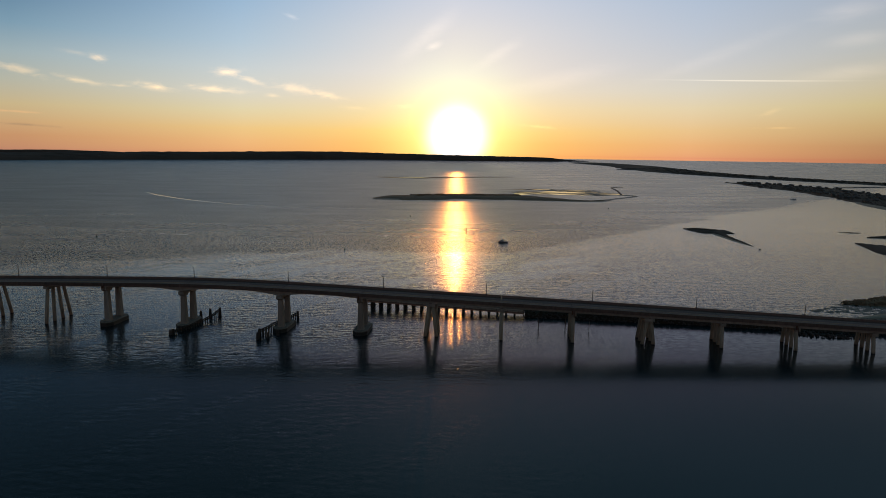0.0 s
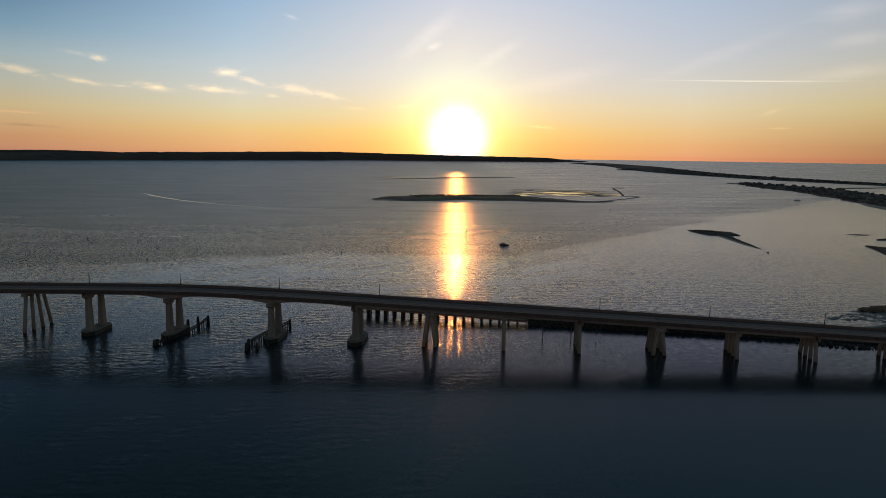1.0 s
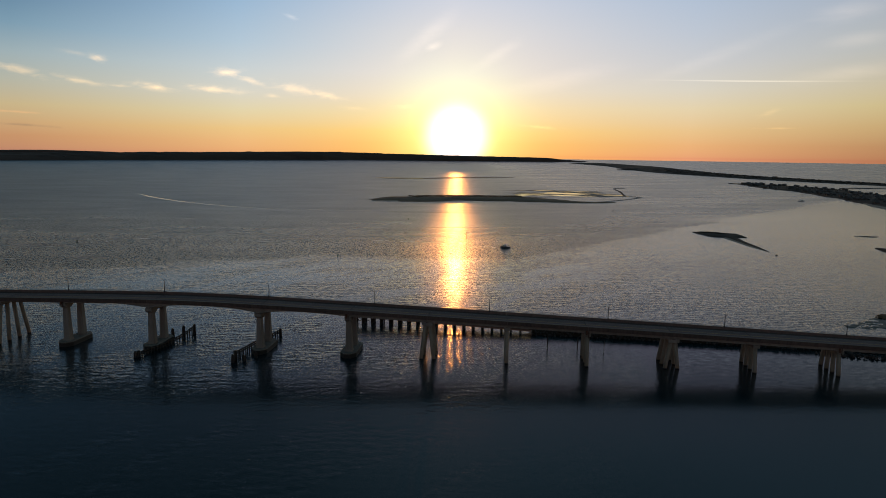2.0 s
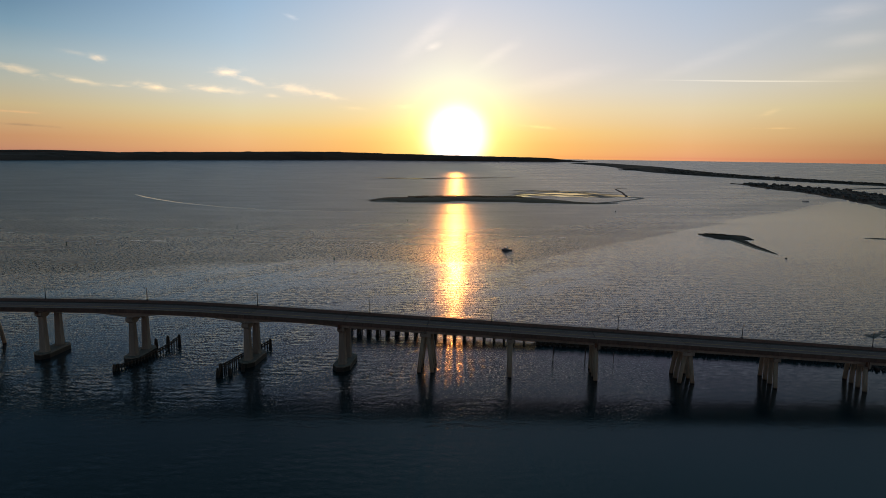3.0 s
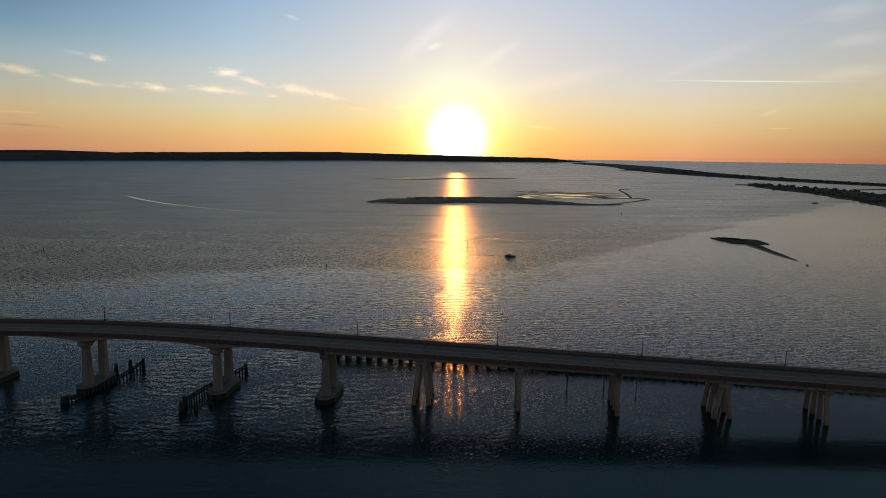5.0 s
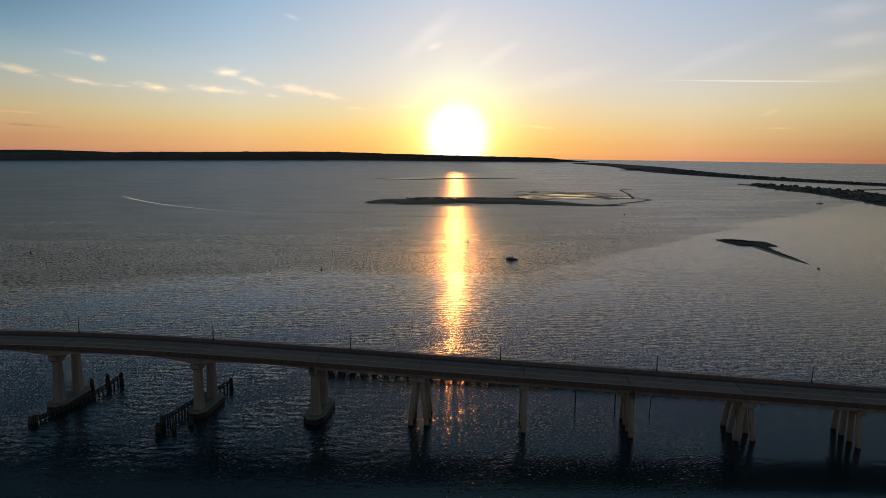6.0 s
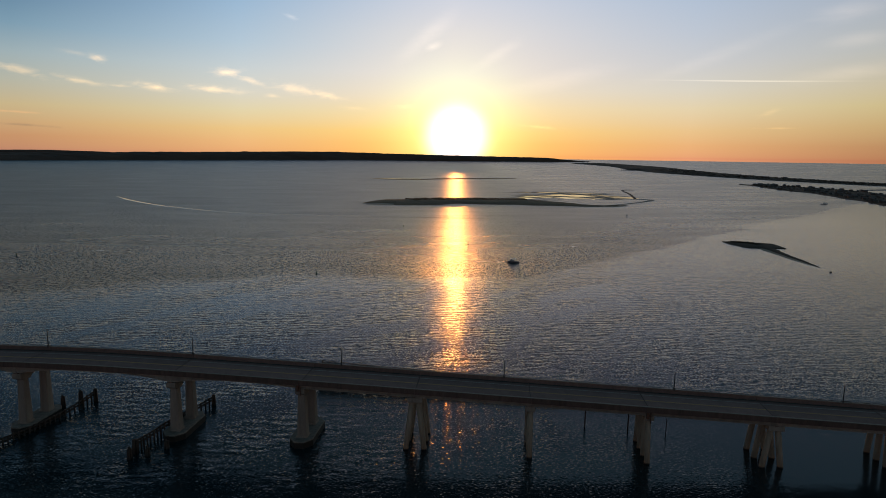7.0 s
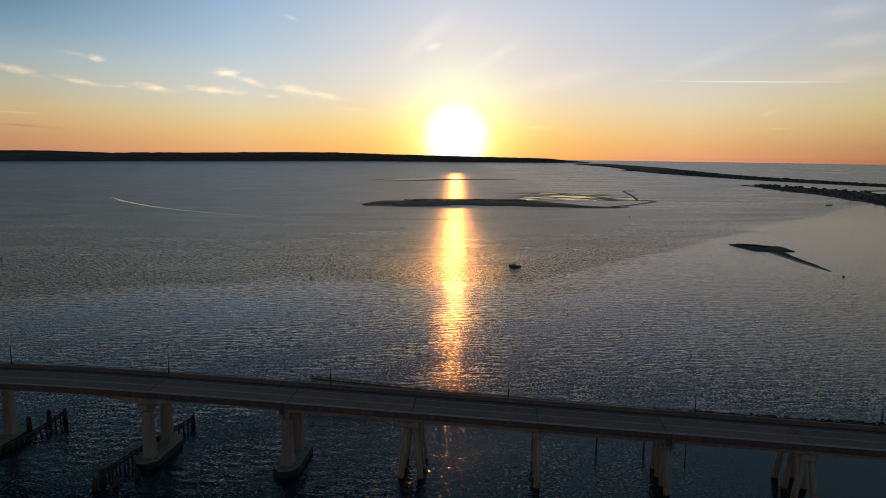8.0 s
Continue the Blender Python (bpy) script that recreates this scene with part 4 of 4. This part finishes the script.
land("rock_groyne", [(318, 1205, 2.5, 0.9), (345, 1340, 2.5, 1.0), (366, 1470, 2.5, 0.9), (395, 1490, 2.0, 0.6)], ROCK, "thin dark rock groyne running off the point", "groyne", 10, 6, 0.4, 0.08)
land("far_islet", [(-228, 1950, 3, 0.3), (-110, 1905, 12, 0.6), (-20, 2000, 12, 1.0), (90, 2050, 14, 1.2), (205, 2105, 3, 0.4)], MARSH, "long thin dark islet low in the bay", "island", 12, 8, 0.5, 0.02, 0.5, 0.05)
land("islet_beach", [(-240, 1948, 2, 0.1), (-160, 1900, 16, 0.2), (-78, 1888, 10, 0.2), (10, 1975, 5, 0.15)], SAND, "pale wet sand on the thin islet", "beach", 10, 8, 0.5, 0.03)
land("far_mudflat", [(-215, 2010, 2, 0.1), (-150, 2000, 12, 0.15), (-90, 1990, 3, 0.1)], MUD, "wet mud bank near the thin islet", "mudflat", 8, 6, 0.5, 0.03)
BAR = [(234, 643, 1.5, 0.3), (242, 633, 10, 0.8), (249, 623, 14, 1.1), (252.5, 609, 8, 0.8), (252.5, 593, 4.5, 0.5), (250.5, 574, 3.2, 0.35), (247.5, 540, 2.0, 0.25), (245.5, 519, 0.8, 0.1)]
land("sandbar_lobe", [(234, 641, 1.5, 0.3), (242, 631, 14, 0.8), (252, 621, 22, 1.0), (261, 612, 15, 0.8), (268, 605, 2, 0.2)], SCRUB, "dark grassy lobe of the small islet", "sandbar", 8, 8, 0.3, 0.1, 0.3, 0.2)
land("sandbar", BAR, SCRUB, "small dark islet with a thin curving tail of sand", "sandbar", 12, 12, 0.3, 0.09, 0.3, 0.2)
scrub_patch("sandbar_grass", [(238, 638, 4, 0.7), (247, 630, 9, 1.2), (253, 618, 8, 0.9)], 420, 0.8, SCRUB, "dark marsh grass on the small islet", "grass", 8)
land("sand_tail", [(249, 602, 5, 0.2), (247, 576, 4, 0.16), (245, 542, 3.0, 0.12), (245, 515, 1, 0.05)], SAND, "pale wet sand along the islet's tail", "sandbar", 10, 8, 0.3, 0.08)
land("marsh_bank", [(346, 546, 1.5, 0.4), (353, 515, 22, 0.9), (368, 480, 46, 1.1), (400, 442, 66, 1.2), (470, 400, 80, 1.2)], SCRUB, "green marsh bank with a soft curved shore", "marsh", 12, 14, 0.2, 0.03, 0.4, 0.2)
land("marsh_bank", [(383, 588, 1.5, 0.4), (405, 592, 9, 0.9), (450, 600, 20, 1.1), (540, 610, 34, 1.2)], SCRUB, "narrow green marsh bank behind the nearer one", "marsh", 12, 14, 0.2, 0.03, 0.4, 0.2)
land("islet", [(385, 626, 1.0, 0.2), (389, 626, 2.6, 0.6), (393, 626, 1.0, 0.2)], MARSH, "tiny dark islet in shallow water", "island", 8, 8, 0.4, 0.2)
land("islet_shoal", [(378, 626, 2.0, 0.05), (390, 626, 9, 0.10), (402, 627, 2.0, 0.05)], SAND, "pale shoal round the tiny islet", "sandbar", 8, 8, 0.4, 0.1)
SHORE = [(196, 313, 2, 0.3), (212, 314, 8, 0.9), (235, 318, 16, 1.3), (280, 322, 26, 1.4), (380, 326, 40, 1.4)]
land("marsh_shore", SHORE, MARSH, "green marsh grass shore beside the causeway", "marsh", 14, 14, 0.25, 0.06, 0.5, 0.25)
scrub_patch("shore_grass", SHORE, 1500, 0.9, MARSH, "tufts of green marsh grass along the shore", "grass", 12)
land("tidal_flat", [(170, 296, 3, -0.1), (195, 300, 14, -0.12), (225, 304, 22, -0.1), (290, 300, 34, 0.1), (380, 300, 40, 0.3)], MUD, "wet tidal mudflat streaked with pools", "mudflat", 24, 30, 0.35, 0.06, 0.32, 0.33)
land("beach", [(178, 281, 1.5, 0.2), (200, 288, 3.5, 0.7), (225, 298, 4.5, 1.0), (260, 305, 5, 1.1), (330, 308, 6, 1.2)], SAND, "pale sandy track along the shore", "beach", 12, 10, 0.25, 0.08)

PENINSULA = [(797, 1875, 6, 1.0), (835, 1775, 50, 1.8), (850, 1610, 95, 2.0), (830, 1420, 82, 2.0), (785, 1230, 72, 2.0), (730, 1030, 68, 2.4), (710, 860, 90, 2.4), (750, 640, 110, 2.4), (840, 400, 120, 2.4)]
land("peninsula", PENINSULA, SCRUB, "low dark built-up peninsula with a sandy edge", "land", 14, 18, 0.15, 0.01, 1.0, 0.03, 0.4)
land("peninsula_beach", [(770, 1290, 6, 0.6), (735, 1190, 14, 1.0), (680, 1060, 16, 1.0), (640, 930, 16, 1.0), (640, 780, 16, 1.0)], SAND, "pale sand beach on the peninsula", "beach", 10, 10, 0.2, 0.02)
scrub_patch("peninsula_scrub", PENINSULA[1:], 3200, 1.5, SCRUB, "dark scrub and small trees on the peninsula", "trees", 15, 0.85)
BARRIER = [(1500, 1500, 50, 1.8), (1330, 1740, 60, 2.2), (1210, 2060, 80, 3), (1130, 2500, 110, 4), (1120, 3100, 150, 5), (1230, 4000, 190, 6), (1400, 5200, 200, 7), (1480, 7000, 220, 8)]
land("barrier_beach", BARRIER, SCRUB, "long dark barrier beach between bay and ocean", "land", 14, 16, 0.15, 0.004, 1.5, 0.012, 0.4)
scrub_patch("barrier_scrub", BARRIER[1:6], 2200, 3.2, SCRUB, "dark scrub along the barrier beach", "bushes", 16, 0.9)
land("spit", [(930, 3650, 8, 1.0), (990, 3680, 40, 4), (1090, 3750, 60, 6)], SCRUB, "dark spit on the bay side of the barrier beach", "land", 8, 8, 0.3, 0.01, 2.0, 0.02)
land("jetty", [(960, 1620, 5, 1.5), (1050, 1660, 5, 1.6), (1140, 1706, 5, 1.5)], ROCK, "dark rock jetty at the inlet", "jetty", 10, 6, 0.3, 0.05)
land("inlet_jetty", [(1210, 1850, 5, 1.8), (1330, 1640, 5, 1.6), (1480, 1400, 5, 1.6)], ROCK, "long dark rock jetty along the inlet", "jetty", 10, 6, 0.3, 0.05)


def bearings(rows):
    """Rows of (bearing, near shore's distance, half width, height) as rows for land()."""
    return [((d + w) * math.sin(radians(az)), (d + w) * math.cos(radians(az)), w, h) for az, d, w, h in rows]


FAR_SHORE = bearings([(-62, 3300, 500, 26), (-48, 4200, 600, 32), (-35.2, 5060, 700, 38), (-31.7, 5340, 700, 46), (-27.9, 5640, 700, 49), (-23.7, 6050, 700, 60), (-19.4, 6480, 800, 66), (-14.7, 7200, 800, 80),
                      (-10, 8100, 800, 88), (-5, 8100, 800, 74), (-0.8, 8140, 800, 64), (5, 8720, 800, 52), (8, 9000, 700, 46), (9.9, 9140, 600, 18), (11.6, 9380, 300, 4)])
land("far_shore", FAR_SHORE, WOODS, "dark wooded hills along the far shore", "hills", 30, 40, 0.10, 0.002, 7.0, 0.006, 0.1)
land("far_ridge", bearings([(-62, 9500, 900, 60), (-44, 9800, 900, 62), (-36, 10000, 900, 60), (-32.4, 10200, 900, 68), (-29.8, 10600, 800, 62), (-26.5, 11200, 500, 40), (-24, 11600, 200, 4)]), WOODS,
     "faint low ridge across the water beyond the hills", "hills", 16, 12, 0.10, 0.002, 5.0, 0.004, 0.1)

# ---- houses ----


def house(name, m, w, d, h, label, group):
    ob = thing(name, label, "house", m, group)
    part("wall", box(bmesh.new(), -w / 2, w / 2, -d / 2, d / 2, -1.0, h), WALLS, ob)
    bm = bmesh.new()
    e, r = 0.5, d * 0.32
    a = [bm.verts.new(p) for p in ((-w / 2 - e, -d / 2 - e, h - 0.1), (w / 2 + e, -d / 2 - e, h - 0.1), (w / 2 + e, d / 2 + e, h - 0.1), (-w / 2 - e, d / 2 + e, h - 0.1), (-w / 2 - e, 0, h + r), (w / 2 + e, 0, h + r))]
    for f in ((0, 1, 5, 4), (2, 3, 4, 5), (0, 4, 3), (1, 2, 5), (3, 2, 1, 0)):
        bm.faces.new([a[i] for i in f])
    part("roof", bm, ROOFS, ob, "grey pitched roof")
    for k in range(3):
        x = -w / 2 + w * (k + 0.5) / 3
        part("window", box(bmesh.new(), x - 0.6, x + 0.6, -d / 2 - 0.06, -d / 2 + 0.05, 1.2, 2.6), PANE, ob)
    return ob


rnd = random.Random(33)
pts = spline([Vector(r) for r in PENINSULA[:6]], 12)
for k in range(120):
    p = pts[rnd.randrange(5, len(pts) - 3)]
    x, y = p[0] + rnd.uniform(-0.9, 0.85) * p[2], p[1] + rnd.uniform(-20, 20)
    house("house", pose(x, y, 1.8, 0, 0, rnd.uniform(-40, 40)), rnd.uniform(4, 9), rnd.uniform(4, 7), rnd.uniform(1.8, 3.2), "small weathered house with a grey roof on the peninsula", "houses on the peninsula")
pts = spline([Vector(r) for r in FAR_SHORE[2:8]], 12)
for k in range(46):
    p = pts[rnd.randrange(len(pts))]
    d = math.hypot(p[0], p[1])
    k = (d - p[2] * rnd.uniform(0.75, 0.96)) / d
    X, Y, Z = far(p[0] * k + rnd.uniform(-60, 60), p[1] * k, rnd.uniform(4, 22))
    house("house", pose(X, Y, Z, 0, 0, rnd.uniform(-30, 60)), rnd.uniform(7, 15), 8, rnd.uniform(3, 5), "pale house among trees on the far shore", "houses on the far shore")
pts = spline([Vector(r) for r in BARRIER[2:6]], 12)
for k in range(14):
    p = pts[rnd.randrange(len(pts))]
    X, Y, Z = far(p[0] + rnd.uniform(-0.6, 0.5) * p[2], p[1], p[3] * 0.8)
    house("house", pose(X, Y, Z, 0, 0, rnd.uniform(-40, 40)), rnd.uniform(8, 14), 8, rnd.uniform(3.5, 5.5), "beach house on the barrier beach", "houses on the barrier beach")

# ---- boats and markers ----


def hull_mesh(length, beam, height, sheer=0.35):
    bm = bmesh.new()
    rows = []
    for i in range(13):
        t = i / 12
        w = beam / 2 * (min(1, (0.72 + 0.6 * t)) if t < 0.55 else max(0.02, 1 - ((t - 0.55) / 0.45) ** 2.2))
        x = -length / 2 + length * t
        top = height + sheer * t * t
        rows.append([bm.verts.new(p) for p in ((x, -w, top), (x, -w * 0.86, 0.1), (x, 0, -0.35 + 0.3 * t), (x, w * 0.86, 0.1), (x, w, top))])
    for a, b in zip(rows, rows[1:]):
        for i in range(4):
            bm.faces.new((a[i], a[i + 1], b[i + 1], b[i]))
        bm.faces.new((a[4], a[0], b[0], b[4]))
    bm.faces.new(rows[0][::-1])
    bmesh.ops.recalc_face_normals(bm, faces=bm.faces)
    return bm


def motor_boat(m):
    ob = thing("motor_boat", "small dark cabin boat with a hard top lying in the bay", "boat", m)
    part("hull", hull_mesh(7.4, 2.6, 0.95), DARKPAINT, ob, smooth=False)
    part("cabin", box(bmesh.new(), -0.9, 1.9, -0.95, 0.95, 0.9, 2.0, 0.15), HULL, ob)
    part("windscreen", box(bmesh.new(), 1.2, 1.98, -0.8, 0.8, 1.35, 1.85, 0.03), PANE, ob)
    part("hard_top", box(bmesh.new(), -1.6, 1.6, -1.05, 1.05, 2.55, 2.68, 0.05), HULL, ob)
    for x in (-1.4, 1.3):
        for y in (-0.9, 0.9):
            part("strut", rod(bmesh.new(), (x, y, 0.95), (x, y, 2.56), 0.04), STEEL, ob)
    part("rail", rod(bmesh.new(), (1.9, 0.0, 1.9), (3.5, 0.0, 1.95), 0.03), STEEL, ob)
    part("outboard_motor", box(bmesh.new(), -4.1, -3.6, -0.3, 0.3, -0.1, 1.35, 0.08), DARKPAINT, ob)
    part("aerial", rod(bmesh.new(), (-0.5, 0.5, 2.65), (-0.7, 0.5, 4.4), 0.025), STEEL, ob)
    return ob


motor_boat(pose(42.5, 518, 0, 0, 0, 172))


def sail_boat(m):
    ob = thing("sailing_boat", "moored white sailing boat with a bare mast", "boat", m)
    part("hull", hull_mesh(11.5, 3.4, 1.2), HULL, ob)
    part("cabin", box(bmesh.new(), -1.5, 2.4, -1.0, 1.0, 1.2, 1.9, 0.15), HULL, ob)
    part("mast", rod(bmesh.new(), (0.9, 0, 1.2), (0.9, 0, 15.5), 0.12, 0.08), STEEL, ob)
    part("boom", rod(bmesh.new(), (0.9, 0, 2.9), (-3.6, 0, 2.8), 0.16, 0.12), HULL, ob, "furled sail on its boom")
    part("stay", rod(bmesh.new(), (5.4, 0, 1.5), (0.9, 0, 14.8), 0.03), STEEL, ob)
    part("stay", rod(bmesh.new(), (-5.5, 0, 1.3), (0.9, 0, 15.2), 0.03), STEEL, ob)
    return ob


sail_boat(pose(598, 1127, 0, 0, 0, 8))


def channel_marker(m, h):
    ob = thing("channel_marker", "dark pile channel marker with a small board", "channel marker", m, "channel markers in the bay")
    part("pile", rod(bmesh.new(), (0, 0, -2), (0, 0, h), 0.2, 0.17), TIMBER, ob, smooth=True)
    part("board", box(bmesh.new(), -0.55, 0.55, -0.28, -0.2, h - 1.3, h - 0.2, 0.02), BUOY_PAINT, ob, "square dark green board")
    return ob


def buoy(m, k):
    ob = thing("buoy", "dark channel buoy floating in the bay", "buoy", m, "buoys in the bay")
    part("float", rod(bmesh.new(), (0, 0, -0.4), (0, 0, 0.6 * k), 0.7 * k, 0.65 * k, 14), BUOY_PAINT, ob, smooth=False)
    part("tower", rod(bmesh.new(), (0, 0, 0.6 * k), (0, 0, 1.9 * k), 0.45 * k, 0.25 * k, 10), BUOY_PAINT, ob)
    part("top_mark", rod(bmesh.new(), (0, 0, 1.9 * k), (0, 0, 2.3 * k), 0.15 * k, 0.1 * k, 8), STEEL, ob)
    return ob


channel_marker(pose(13.5, 561, 0), 6.6)
buoy(pose(-78.4, 468, 0), 0.75)
buoy(pose(-290, 516, 0), 0.75)
buoy(pose(-46, 723, 0), 0.8)
buoy(pose(214, 872, 0), 0.9)
buoy(pose(-414, 950, 0), 0.7)
tagged(part("shoal_rock", rod(bmesh.new(), (241.5, 499, -0.3), (242.5, 498.6, 0.35), 0.9, 0.4, 7), ROCK), "small dark rock awash off the sandbar", "rock")

# ---- wake lines left on the water ----
for rows in ([(-520, 1085, 1.0, 0.05), (-450, 998, 4.0, 0.05), (-355, 907, 3.6, 0.05), (-242, 840, 3.0, 0.05), (-100, 822, 2.4, 0.05), (20, 815, 0.5, 0.05)],):
    land("wake", rows, POOL, "pale curved wake line on the water", "wake", 16, 4, 0.6, 0.05, 0, 0.1, 0.5)
